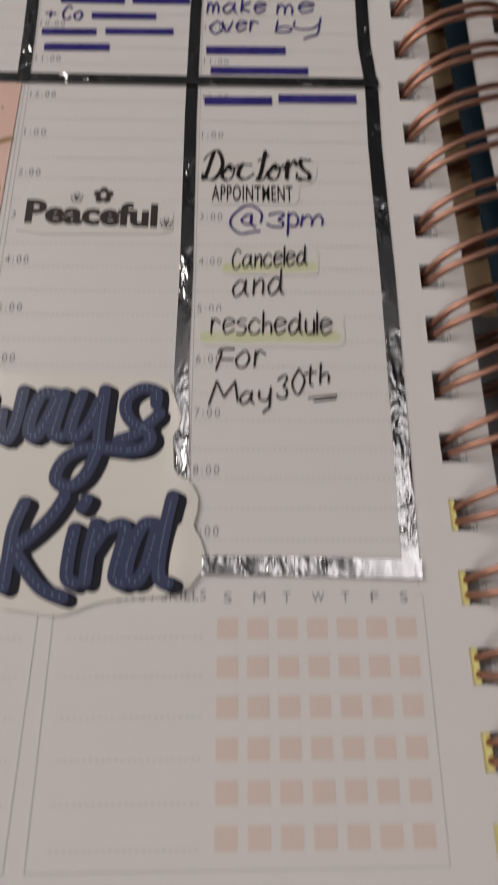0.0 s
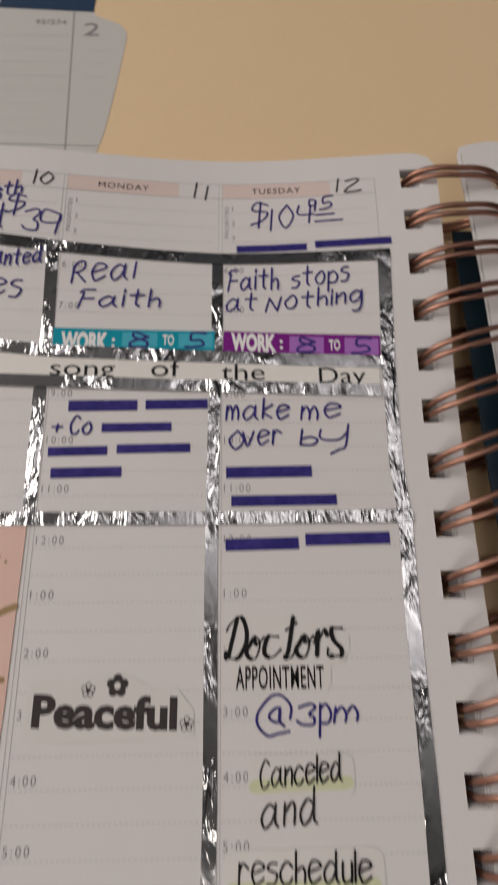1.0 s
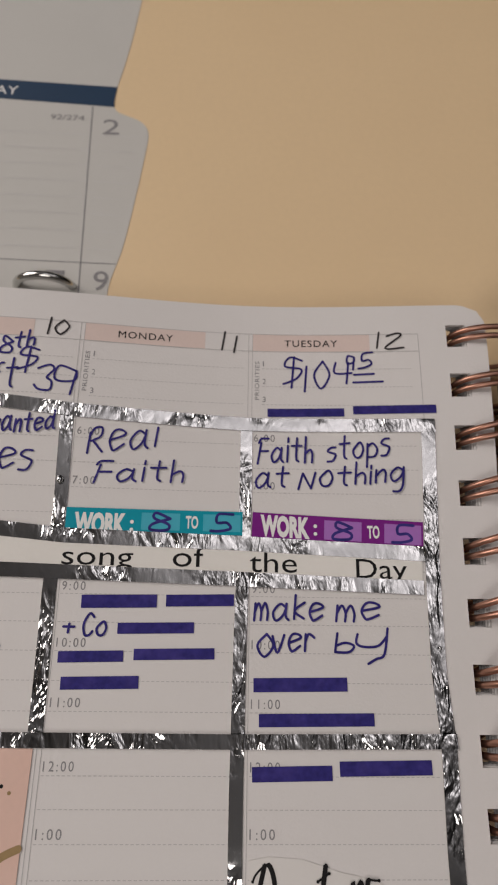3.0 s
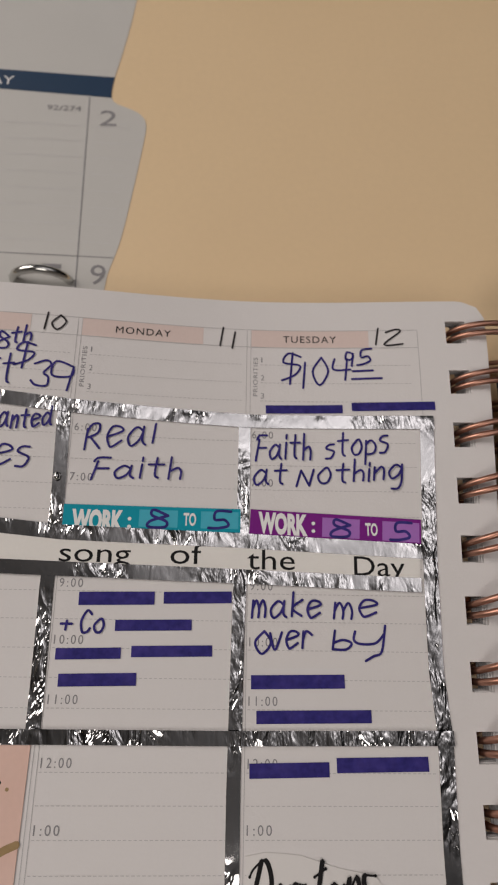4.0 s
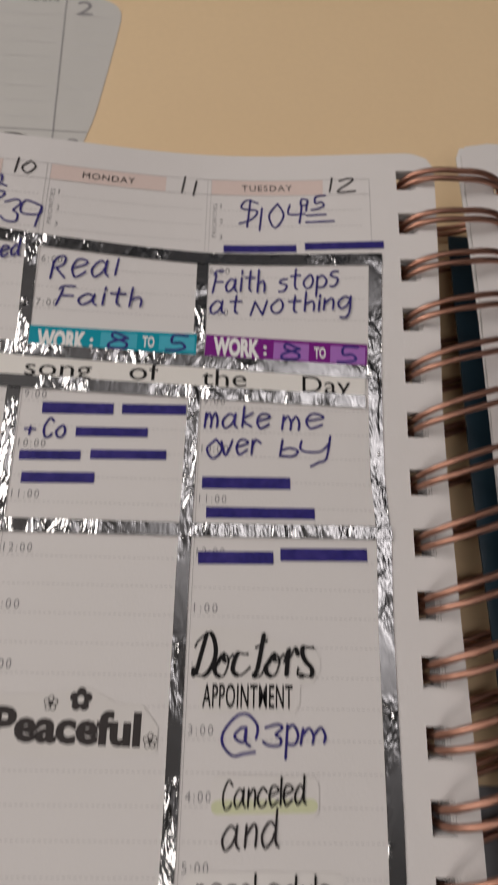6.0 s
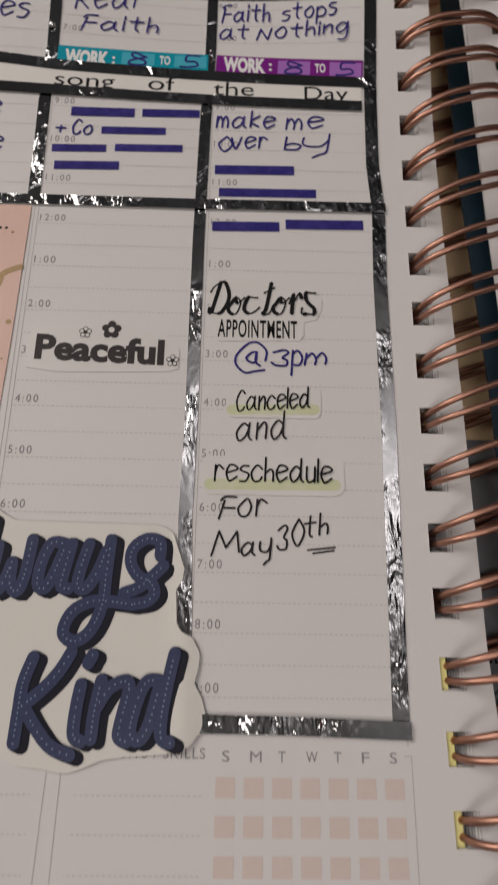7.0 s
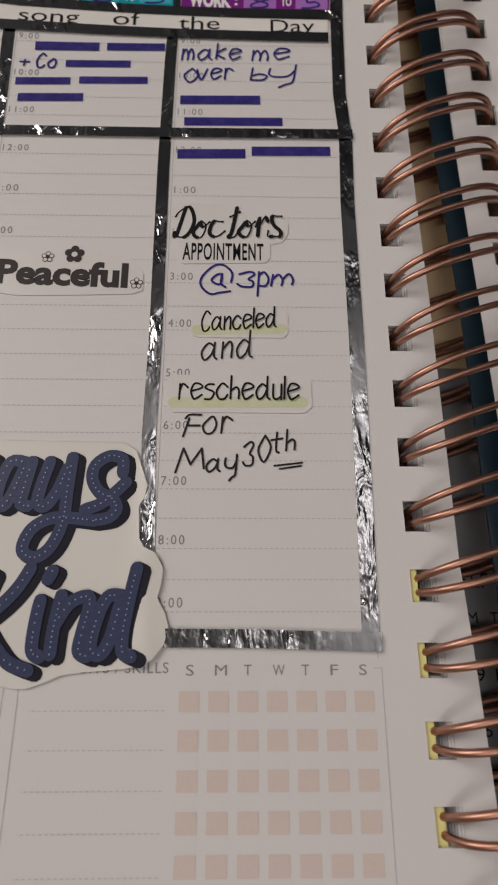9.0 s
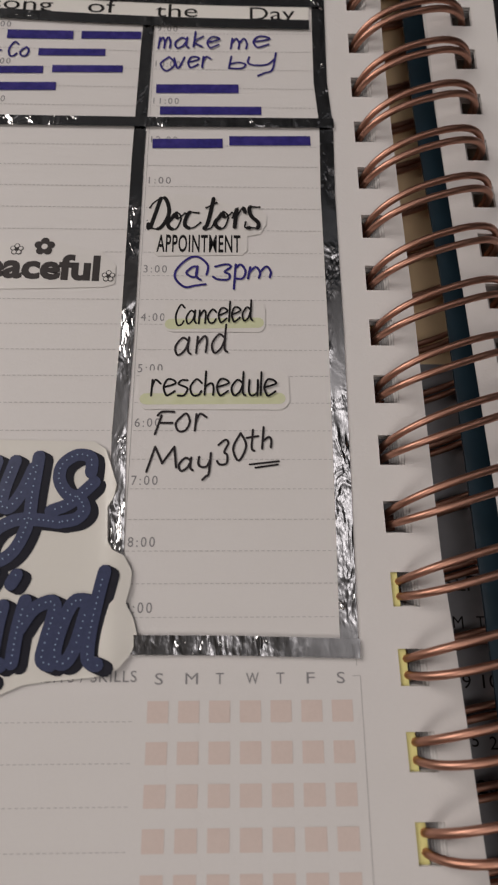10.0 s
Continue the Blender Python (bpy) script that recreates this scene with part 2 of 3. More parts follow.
def strokes(text, x0, y0, x1, cap, slant=0.0, rise=0.0, wobble=0.0, gap=2.2, font=PEN):
    """Pen lines of a word fitted between x0 and x1, base line y0, capitals cap high."""
    rng = random.Random(text)
    lines, pen = [], 0.0
    for ch in text:
        code = font[ch]
        wide = 2.0
        if code:
            parts = [[(int(p[0]), int(p[1]) - 3) for p in s.split()] for s in code.split("|")]
            wide = max(p[0] for s in parts for p in s)
            dy = rng.uniform(-1, 1) * wobble
            k = 1 + rng.uniform(-1, 1) * wobble * 0.3
            for s in parts:
                lines.append([(pen + p[0] + slant * p[1], p[1] * k + dy) for p in s])
        pen += wide + gap
    lo = min(p[0] for s in lines for p in s)
    hi = max(p[0] for s in lines for p in s)
    out = []
    for s in lines:
        out.append(smooth_line([(x0 + (p[0] - lo) / (hi - lo) * (x1 - x0), y0 + p[1] / 6 * cap + rise * (p[0] - lo) / (hi - lo)) for p in s]))
    return out


def stroke_mesh(lines, thick, height, surf, ends=True, vary=0.0):
    """Round-ended bands along pen lines, each a hair above the one before."""
    v, f = [], []
    h = height
    for s in lines:
        pts = [s[0]]
        for p in s[1:]:
            if math.hypot(p[0] - pts[-1][0], p[1] - pts[-1][1]) > thick * 0.12:
                pts.append(p)
        base = len(v)
        for i, (x, y) in enumerate(pts):
            a, b = pts[max(0, i - 1)], pts[min(len(pts) - 1, i + 1)]
            d = math.hypot(b[0] - a[0], b[1] - a[1]) or 1
            k = thick / 2 * (1 + vary * (1 if b[1] < a[1] else -0.6))
            nx, ny = -(b[1] - a[1]) / d * k, (b[0] - a[0]) / d * k
            z = surf(x, y) + h + 0.0012 * i / len(pts)
            v += [(x + nx, y + ny, z), (x - nx, y - ny, z)]
        for i in range(len(pts) - 1):
            f.append((base + 2 * i, base + 2 * i + 1, base + 2 * i + 3, base + 2 * i + 2))
        if ends:
            for e, (x, y) in enumerate((pts[0], pts[-1])):
                b0 = len(v)
                z = surf(x, y) + h + 0.0015 + 0.0005 * e
                v += [(x + thick / 2 * math.cos(a * math.pi / 5), y + thick / 2 * math.sin(a * math.pi / 5), z) for a in range(10)]
                f.append(tuple(range(b0, b0 + 10)))
        h += 0.0022
    return v, f


def write(name, text, x0, y0, x1, cap, material, parent, thick=0.048, height=0.02, surf=relief, slant=0.10, rise=0.0, wobble=0.4, label="", vary=0.0, gap=1.7, font=PEN):
    return link(name, *stroke_mesh(strokes(text, x0, y0, x1, cap, slant, rise, wobble, gap, font), thick, height, surf, vary=vary), material, parent, label)


def letters(name, text, x0, y0, x1, cap, material, parent, height=0.02, surf=relief, bold=0.0, spacing=1.0, turn=0.0, rise=0.0, shear=0.0, label=""):
    """Printed letters in the built-in font, fitted between x0 and x1."""
    cu = bpy.data.curves.new(name, "FONT")
    cu.body, cu.offset, cu.space_character, cu.resolution_u, cu.shear = text, bold, spacing, 3, shear
    tmp = new("letters_tmp", cu)
    bpy.context.view_layer.update()
    me = bpy.data.meshes.new_from_object(tmp.evaluated_get(bpy.context.evaluated_depsgraph_get()))
    bpy.data.objects.remove(tmp)
    co = [v.co.copy() for v in me.vertices]
    faces = [tuple(p.vertices) for p in me.polygons]
    bpy.data.meshes.remove(me)
    lo, hi = min(c.x for c in co), max(c.x for c in co)
    k = (x1 - x0) / max(1e-6, hi - lo)
    v = []
    for c in co:
        dx, dy = (c.x - lo) * k, c.y / 0.70 * cap + rise * (c.x - lo) / max(1e-6, hi - lo)
        if turn:
            dx, dy = -dy, dx
        x, y = x0 + dx, y0 + dy
        v.append((x, y, surf(x, y) + height))
    return link(name, v, faces, material, parent, label)


def tube(points, radius, sides=8, closed=False):
    """Round wire along 3D points."""
    v, f = [], []
    n = len(points)
    P = [Vector(p) for p in points]
    for i in range(n):
        a = P[i - 1] if (closed or i) else P[0]
        b = P[(i + 1) % n] if (closed or i < n - 1) else P[-1]
        d = (b - a).normalized()
        s = d.cross(Vector((0, 1, 0.01))).normalized()
        t = d.cross(s)
        for k in range(sides):
            an = 2 * math.pi * k / sides
            v.append(tuple(P[i] + s * (radius * math.cos(an)) + t * (radius * math.sin(an))))
    for i in range(n if closed else n - 1):
        j = (i + 1) % n
        for k in range(sides):
            q = (k + 1) % sides
            f.append((i * sides + k, i * sides + q, j * sides + q, j * sides + k))
    if not closed:
        f.append(tuple(reversed(range(sides))))
        f.append(tuple((n - 1) * sides + k for k in range(sides)))
    return v, f


def disc(x, y, r, z, n=10):
    return [(x + r * math.cos(2 * math.pi * k / n), y + r * math.sin(2 * math.pi * k / n), z) for k in range(n)], [tuple(range(n))]


def join(items):
    v, f = [], []
    for a, b in items:
        k = len(v)
        v += a
        f += [tuple(i + k for i in q) for q in b]
    return v, f


def plate(outline, height, surf, thick=0.012):
    """A thin cut-out sheet with an edge, from an outline."""
    n = len(outline)
    v = [(x, y, surf(x, y) + height) for x, y in outline] + [(x, y, surf(x, y) + height - thick) for x, y in outline]
    f = [tuple(range(n)), tuple(reversed(range(n, 2 * n)))]
    f += [(i, n + i, n + (i + 1) % n, (i + 1) % n) for i in range(n)]
    return v, f


# ---- room ----
def room():
    def box(name, lo, hi, material, label, category):
        v, f = slab(lo, hi)
        me = bpy.data.meshes.new(name)
        me.from_pydata(v, [], f)
        me.materials.append(material)
        return tagged(new(name, me), label, category, kind="structure")
    box("floor", (-2.2, -2.4, -0.1), (2.2, 1.45, 0.0), FLOOR, "brown wooden floor under the desk", "floor")
    # Unseen ceiling, coloured dark so that flat foil mirrors dark.
    box("ceiling", (-2.2, -2.4, 2.6), (2.2, 1.45, 2.7), CEIL, "unseen ceiling, kept dark for the foil to mirror", "ceiling")
    # Unseen wall ahead, set dark to turn the upper tapes black.
    box("wall_north", (-2.2, 1.45, -0.1), (2.2, 1.55, 2.7), WALL_DARK, "unseen wall behind the desk, kept dark for the foil", "wall")
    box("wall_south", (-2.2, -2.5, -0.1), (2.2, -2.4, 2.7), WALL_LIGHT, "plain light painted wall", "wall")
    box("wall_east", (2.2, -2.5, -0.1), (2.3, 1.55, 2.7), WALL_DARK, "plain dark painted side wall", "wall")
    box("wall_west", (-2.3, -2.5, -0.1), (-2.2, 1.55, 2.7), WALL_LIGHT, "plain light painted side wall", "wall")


room()


def desk():
    d = thing("desk", (0, 20, DESK), "tan laminate desk top under the open planners", "desk")
    k = 1 / U
    x0, x1, y0, y1 = -0.8 * k, 0.8 * k, -0.28 * k, 0.62 * k
    bm = bmesh.new()
    v, f = slab((x0, y0, DESK - 2.8), (x1, y1, DESK))
    bv = [bm.verts.new(w(*p)) for p in v]
    for q in f:
        bm.faces.new([bv[i] for i in q])
    bmesh.ops.bevel(bm, geom=list(bm.edges), offset=0.004, segments=2, affect="EDGES")
    me = bpy.data.meshes.new("desk_top")
    bm.to_mesh(me)
    bm.free()
    me.materials.append(DESKM)
    o = new("desk_top", me)
    o.parent, o.matrix_parent_inverse = d, d.matrix_basis.inverted()
    floor_z = -LIFT / U
    for sx in (x0 + 4, x1 - 8):
        for sy in (y0 + 4, y1 - 8):
            link("leg", *slab((sx, sy, floor_z), (sx + 4, sy + 4, DESK - 2.8)), DESKM, d)


desk()

# ---- open planner ----
HOLES = [20.26 - 1.2195 * i + 0.03 * math.exp(-(i / 4) ** 2) - 0.10 * math.exp(-(((i - 9.0) / 3.2) ** 4)) for i in range(20)]       # tops of the punched holes
HX0, HX1, HH = 3.97, 4.42, 0.56
SKEW = [0.10, 0.25, 0.42, 0.56, 0.7, 0.82, 0.86] + [0.88] * 7 + [0.80, 0.70, 0.60, 0.52, 0.45, 0.40]
PLANNER = thing("wire_bound_planner", (0, 8, DESK), "open weekly planner with rose-gold twin-loop wire binding, on the desk", "planner")


def page(name, x0, x1, y0, y1, hx0, hx1, tops, surf, height, material, label="", corner=0.0, round_x=1, bow=None, thick=0.02):
    """A punched sheet: a fine grid with real holes, its edge and thickness."""
    bow = bow or (lambda x, y: 0.0)
    xs = sorted({round(v, 4) for v in [x0 + (x1 - x0) * i / 26 for i in range(27)] + [hx0, hx1]})
    ys = sorted({round(v, 4) for v in [y0 + (y1 - y0) * i / 60 for i in range(61)] + [q for t in tops for q in (t, t - HH)]})
    idx, v, f = {}, [], []

    def vert(x, y):
        key = (x, y)
        if key not in idx:
            px, py = x, y
            if corner:
                ex = x1 - corner if round_x > 0 else x0 + corner
                if (px - ex) * round_x > 0 and py > y1 - corner:
                    dx, dy = abs(px - ex) / corner, (py - y1 + corner) / corner
                    m, l = max(dx, dy), math.hypot(dx, dy)
                    if l > 0:
                        px, py = ex + round_x * dx * m / l * corner, y1 - corner + dy * m / l * corner
            idx[key] = len(v)
            px += bow(px, py)
            v.append((px, py, surf(px, py) + height))
        return idx[key]
    for i in range(len(xs) - 1):
        for j in range(len(ys) - 1):
            cx, cy = (xs[i] + xs[i + 1]) / 2, (ys[j] + ys[j + 1]) / 2
            if hx0 < cx < hx1 and any(t - HH < cy < t for t in tops):
                continue
            f.append((vert(xs[i], ys[j]), vert(xs[i + 1], ys[j]), vert(xs[i + 1], ys[j + 1]), vert(xs[i], ys[j + 1])))
    edge = {}
    for q in f:
        for a, b in zip(q, q[1:] + q[:1]):
            edge[(a, b)] = 1
    rim = [(a, b) for a, b in edge if (b, a) not in edge]
    low = {}
    for a, b in rim:
        for k in (a, b):
            if k not in low:
                low[k] = len(v)
                v.append((v[k][0], v[k][1], v[k][2] - thick))
    f += [(b, a, low[a], low[b]) for a, b in rim]
    return link(name, v, f, material, PLANNER, label)


def edge_bow(x, y):
    """The sheet leans out to the right towards its lower corner, holes and all."""
    if x > 4.5:
        return float(np.interp(y, (-4.0, -2.5, -0.5, 0.9, 2.1, 7.3, 10.0, 14.3, 20.0), (0.33, 0.29, 0.21, 0.15, 0.075, 0.04, -0.02, -0.06, 0.06)))
    return 0.022 * max(0.0, 3.2 - y) - 0.022 if x > 3.5 else 0.0


LEFT = page("left_page", -9.6, 4.80, -4.6, 20.82, HX0, HX1, HOLES, relief, 0.0, PAPER, "off-white weekly page with printed hours, handwriting and stickers", 0.55, 1, edge_bow)
# Sheets from the third down take the greyer paper as painted shade.
for i in range(6):
    z = -0.05 - 0.05 * i
    dx = -0.06 - 0.055 * i
    page("under_page", -9.6 + dx, 4.76 + dx * 0.4, -4.62, 20.78 - 0.01 * i, HX0 + dx * 0.9, HX1 + dx * 0.6, [t + 0.02 * (i % 3) for t in HOLES], relief, z, PAPER_EDGE if i < 2 else SHADED_EDGE, "", 0.5, 1, edge_bow)
page("yellow_page", -9.7, 4.6, -4.6, 2.4, HX0 + 0.10, HX1 - 0.02, [t for t in HOLES if t < 2.5], flat, -0.055, YELLOW, "pale yellow page showing in the lower holes", 0, 1, lambda x, y: 0.012 * (2.6 - y) + (0.022 * max(0.0, 3.2 - y) if x > 3.5 else 0.0))
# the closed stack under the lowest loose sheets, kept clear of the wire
link("page_block", *slab((-9.4, -4.5, DESK + 0.02), (3.6, 20.5, -0.40)), SHADED_EDGE, PLANNER)

RTOPS = [t + s for t, s in zip(HOLES, SKEW)]


def right_surf(x, y):
    r = min(1.0, max(0.0, (y - 10.0) / 9.0))
    return -0.10 + 0.02 * math.sin(y * 0.5) + 0.012 * max(0.0, x - 7) + 0.38 * r * r * (3 - 2 * r)


RIGHT = page("right_page", 5.88, 19.5, -4.2, 21.4, 6.38, 6.87, RTOPS, right_surf, 0.0, PAPER, "off-white facing page with dark tape along its column", 0.45, -1, lambda x, y: 0.018 * (9.5 - y) if x < 6.2 else 0.0)
# Here too, all but the top under-sheet have shade in their colour.
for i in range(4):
    page("under_page", 5.96 + 0.03 * i, 19.5, -4.2, 21.38, 6.38 + 0.05 * i, 6.87 + 0.04 * i, RTOPS, right_surf, -0.06 - 0.06 * i, SHADED_EDGE if i else PAPER_EDGE, "", 0.4, -1, lambda x, y: 0.018 * (9.5 - y) - 0.012 * max(0.0, y - 6.0) if x < 6.2 else 0.0)
link("page_block", *slab((7.2, -4.1, DESK + 0.02), (19.4, 21.2, -0.72)), SHADED_EDGE, PLANNER)
link("tape_strip", *ribbon([(7.62, 18.4), (7.58, 15.0), (7.52, 8.0), (7.5, 1.0)], 0.3, 0.02, right_surf), FOIL, PLANNER, "crinkled mirror foil tape")

# cover edge seen in the gutter
stations = ((-4.4, 5.80), (7.5, 5.72), (12.5, 5.54), (19.25, 5.54))
cv = [(x, y, z) for y, left in stations for x, z in ((left, -0.66), (6.45, -0.66), (6.45, -0.60), (left, -0.60))]
cf = [(4 * k + a, 4 * k + (a + 1) % 4, 4 * k + 4 + (a + 1) % 4, 4 * k + 4 + a) for k in range(3) for a in range(4)] + [(3, 2, 1, 0), (12, 13, 14, 15)]
link("cover_edge", cv, cf, TEAL_COVER, PLANNER, "dark teal cover edge in the gutter")


def ring(i):
    """One twin loop: two bent wires through a left and a right hole."""
    yl = HOLES[i] - 0.29
    yr = RTOPS[i] - 0.24
    R, cz, Q = 1.37, -0.46, 1.06
    cx = 5.41 + 0.022 * max(0.0, 3.2 - yl)
    zl = relief(4.2, yl)
    items = []
    for side in (1, -1):
        pts = []
        for k in range(44):
            a = 2 * math.pi * k / 44
            ca, sa = math.cos(a), math.sin(a)
            x = cx - R * math.copysign(abs(ca) ** 0.82, ca)
            z = cz + Q * math.copysign(abs(sa) ** 0.82, sa) + zl * 0.55 * max(0, math.cos(a))
            s = (x - (cx - R)) / (2 * R)
            up = max(0.0, math.sin(a))
            y = yl + (yr - yl) * s + side * (0.088 + (0.025 + 0.006 * i) * up)
            pts.append((x, y, z))
        items.append(tube(pts, 0.068, 8, True))
    link("wire_loop", *join(items), COPPER, PLANNER, "", True)


for i in range(20):
    ring(i)

# ---- printed page ----
COLS = (-8.11, -4.31, -0.51)
H12, HP = 10.987, 1.0738


def dash(x0, x1, y, parent, material=DASHED, thick=0.012):
    return link("hour_line", *ribbon([(x0, y), (x1, y)], thick, 0.006, relief), material, parent)


NAMES = ["6", "7", "8", "9", "10", "11", "12", "1", "2", "3", "4", "5", "6", "7", "8", "9"]
for c in COLS:
    for k, nm in enumerate(NAMES):
        y = H12 - HP * (k - 6)
        letters("hour_label", nm + ":00", c + 0.055, y, c + 0.055 + (0.46 if len(nm) == 1 else 0.56), 0.17, PRINT_GREY, LEFT, 0.006, spacing=1.3)
        dash(c + 0.02, c + 3.62, y - 0.07, LEFT)
        dash(c + 0.02, c + 3.62, y - 0.07 - HP / 2, LEFT)
    for dx in (0.0, -0.09):
        link("column_line", *ribbon([(c + dx, 20.05), (c + dx, 0.5)], 0.011, 0.006, relief), LINE_GREY, LEFT)
    # header
    v, f = ribbon([(c, 19.85), (c + 2.70, 19.85)], 0.44, 0.005, relief)
    link("day_band", v, f, PINK_HEAD, LEFT)
    for y in (20.07, 19.63):
        link("header_line", *ribbon([(c, y), (c + 3.8, y)], 0.014, 0.009, relief), LINE_GREY, LEFT)
    for k in range(3):
        y = 19.25 - 0.44 * k
        letters("priority_number", str(k + 1), c + 0.24, y, c + (0.31 if k else 0.265), 0.13, PRINT_GREY, LEFT, 0.006)
        dash(c + 0.22, c + 3.6, y - 0.06, LEFT)
    letters("priorities_label", "PRIORITIES", c + 0.16, 18.42, c + 1.11, 0.10, PRINT_GREY, LEFT, 0.006, spacing=1.1, turn=1)
link("column_line", *ribbon([(3.30, 20.07), (3.32, 0.5)], 0.014, 0.006, relief), LINE_GREY, LEFT)
for c, nm, wide in ((COLS[0], "SUNDAY", 1.1), (COLS[1], "MONDAY", 1.22), (COLS[2], "TUESDAY", 1.22)):
    letters("day_name", nm, c + 0.74, 19.76, c + 0.74 + wide, 0.17, PRINT_BLACK, LEFT, 0.012, spacing=1.15)

# habit tracker
for r in range(6):
    for c in range(7):
        x, y = c * 0.4815, -r * 0.5776
        link("habit_square", [(x, y - 0.315, 0.006), (x + 0.33, y - 0.315, 0.006), (x + 0.33, y, 0.006), (x, y, 0.006)], [(0, 1, 2, 3)], PINK_SQ, LEFT)
    for x0, x1 in ((-2.42, -0.19), (-8.6, -3.1)):
        dash(x0, x1, -0.29 - r * 0.5776, LEFT, DASHED, 0.012)
for c, ch in enumerate("SMTWTFS"):
    letters("weekday_letter", ch, 0.10 + c * 0.4815, 0.24, 0.10 + c * 0.4815 + (0.2 if ch in "MW" else 0.13), 0.17, PRINT_GREY, LEFT, 0.006)
letters("habits_label", "HABITS / SKILLS", -2.0, 0.28, -0.19, 0.17, PRINT_GREY, LEFT, 0.006, spacing=1.1)
letters("list_label", "ST", -3.98, 0.28, -3.72, 0.17, PRINT_GREY, LEFT, 0.006, spacing=1.1)
for pts in ([(3.24, 0.35), (3.37, 0.35)], [(3.37, 0.35), (3.39, -3.43)], [(3.39, -3.43), (-2.68, -3.44)], [(-2.68, -3.44), (-2.62, 0.35)], [(-2.86, 0.35), (-2.98, -3.44)], [(-2.98, -3.44), (-9.2, -3.44)]):
    link("tracker_line", *ribbon(pts, 0.011, 0.006, flat), LINE_GREY, LEFT)

# pink side card with gold splatter
card = link("pink_card", *plate([(-9.5, 11.42), (-4.47, 11.36), (-4.50, 8.0), (-4.58, 4.95), (-9.5, 4.95)], 0.022, flat), PINK_CARD, PLANNER, "pale pink card with gold paint splatter")
rng = random.Random(4)
link("gold_streak", *stroke_mesh([smooth_line([(-5.6, 8.85), (-5.2, 9.25), (-4.85, 9.62), (-4.52, 9.78)])], 0.13, 0.026, flat), GOLD, card)
link("gold_streak", *stroke_mesh([smooth_line([(-5.3, 9.0), (-5.05, 9.2), (-4.95, 9.5)])], 0.22, 0.027, flat), GOLD, card)
for k in range(46):
    x, y = rng.uniform(-6.5, -4.6), rng.uniform(5.2, 10.9)
    link("gold_drop", *disc(x, y, rng.choice((0.018, 0.025, 0.035, 0.06)), 0.0275), GOLD, card)
for k in range(4):
    link("printed_dot", *disc(-4.95 - 0.13 * k, 10.75, 0.035, 0.027), PRINT_BLACK, card)

# foil tape strips, each laid over the one before
TAPES = [
    ([(-4.50, 17.95), (-4.45, 15.9), (-4.50, 14.2), (-4.46, 11.4)], 0.28),
    ([(-0.62, 17.95), (-0.62, 15.85), (-0.68, 13.57), (-0.71, 10.6), (-0.69, 6.4), (-0.72, 4.4), (-0.64, 2.4), (-0.64, 0.75)], 0.26),
    ([(3.37, 17.97), (3.27, 15.0), (3.25, 12.7), (3.33, 11.5), (3.28, 9.7), (3.29, 6.46), (3.215, 0.65)], 0.30),
    ([(-9.5, 18.1), (-6.3, 18.12), (-4.3, 17.96), (-0.6, 17.82), (3.52, 17.83)], 0.30),
    ([(-9.5, 15.45), (-5.95, 15.42), (-4.3, 15.28), (-0.7, 15.2), (3.4, 15.03)], 0.30),
    ([(-9.5, 14.6), (-5.8, 14.59), (-0.85, 14.48), (3.05, 14.36)], 0.28),
    ([(-9.5, 11.52), (-0.78, 11.5), (3.49, 11.53)], 0.26),
    ([(-0.9, 0.84), (1.26, 0.82)], 0.30),
    ([(1.27, 0.82), (3.385, 0.76)], 0.30),
]
for k, (pts, wide) in enumerate(TAPES):
    link("tape_strip", *ribbon(pts, wide, 0.012 + 0.007 * k + (0.004 if k > 3 else 0.0), relief, 0.2), FOIL, PLANNER, "crinkled mirror foil tape")

# blisters where the tape did not stick
for x, y, r in ((3.13, 1.42, 0.055), (-4.50, 16.42, 0.075), (-0.62, 15.95, 0.03), (3.30, 13.2, 0.03)):
    dome = []
    for k in range(5):
        a = radians(18 * k)
        dome.append([(x + r * math.cos(a) * math.cos(b), y + 1.25 * r * math.cos(a) * math.sin(b), relief(x, y) + 0.055 + r * 0.9 * math.sin(a)) for b in [2 * math.pi * q / 12 for q in range(12)]])
    dv = [p for row in dome for p in row]
    df = [(12 * k + q, 12 * k + (q + 1) % 12, 12 * k + 12 + (q + 1) % 12, 12 * k + 12 + q) for k in range(4) for q in range(12)] + [tuple(range(48, 60))]
    link("tape_blister", dv, df, FOIL, PLANNER, "", True)

# label strips and work labels
song = link("song_strip", *ribbon([(-9.5, 15.02), (-4.4, 14.98), (-0.8, 14.87), (3.05, 14.70)], 0.56, 0.031, relief, 0.2), STRIP, PLANNER, "white label strip with black lettering")
for t, x0, y0, x1, cap in (("song", -4.31, 14.70, -2.89, 0.385), ("of", -2.09, 14.70, -1.43, 0.42), ("the", -0.52, 14.62, 0.46, 0.41), ("Day", 1.68, 14.53, 2.73, 0.40), ("e", -6.1, 14.84, -5.82, 0.4)):
    letters("label_word", t, x0, y0, x1, cap, PRINT_BLACK, song, 0.035)


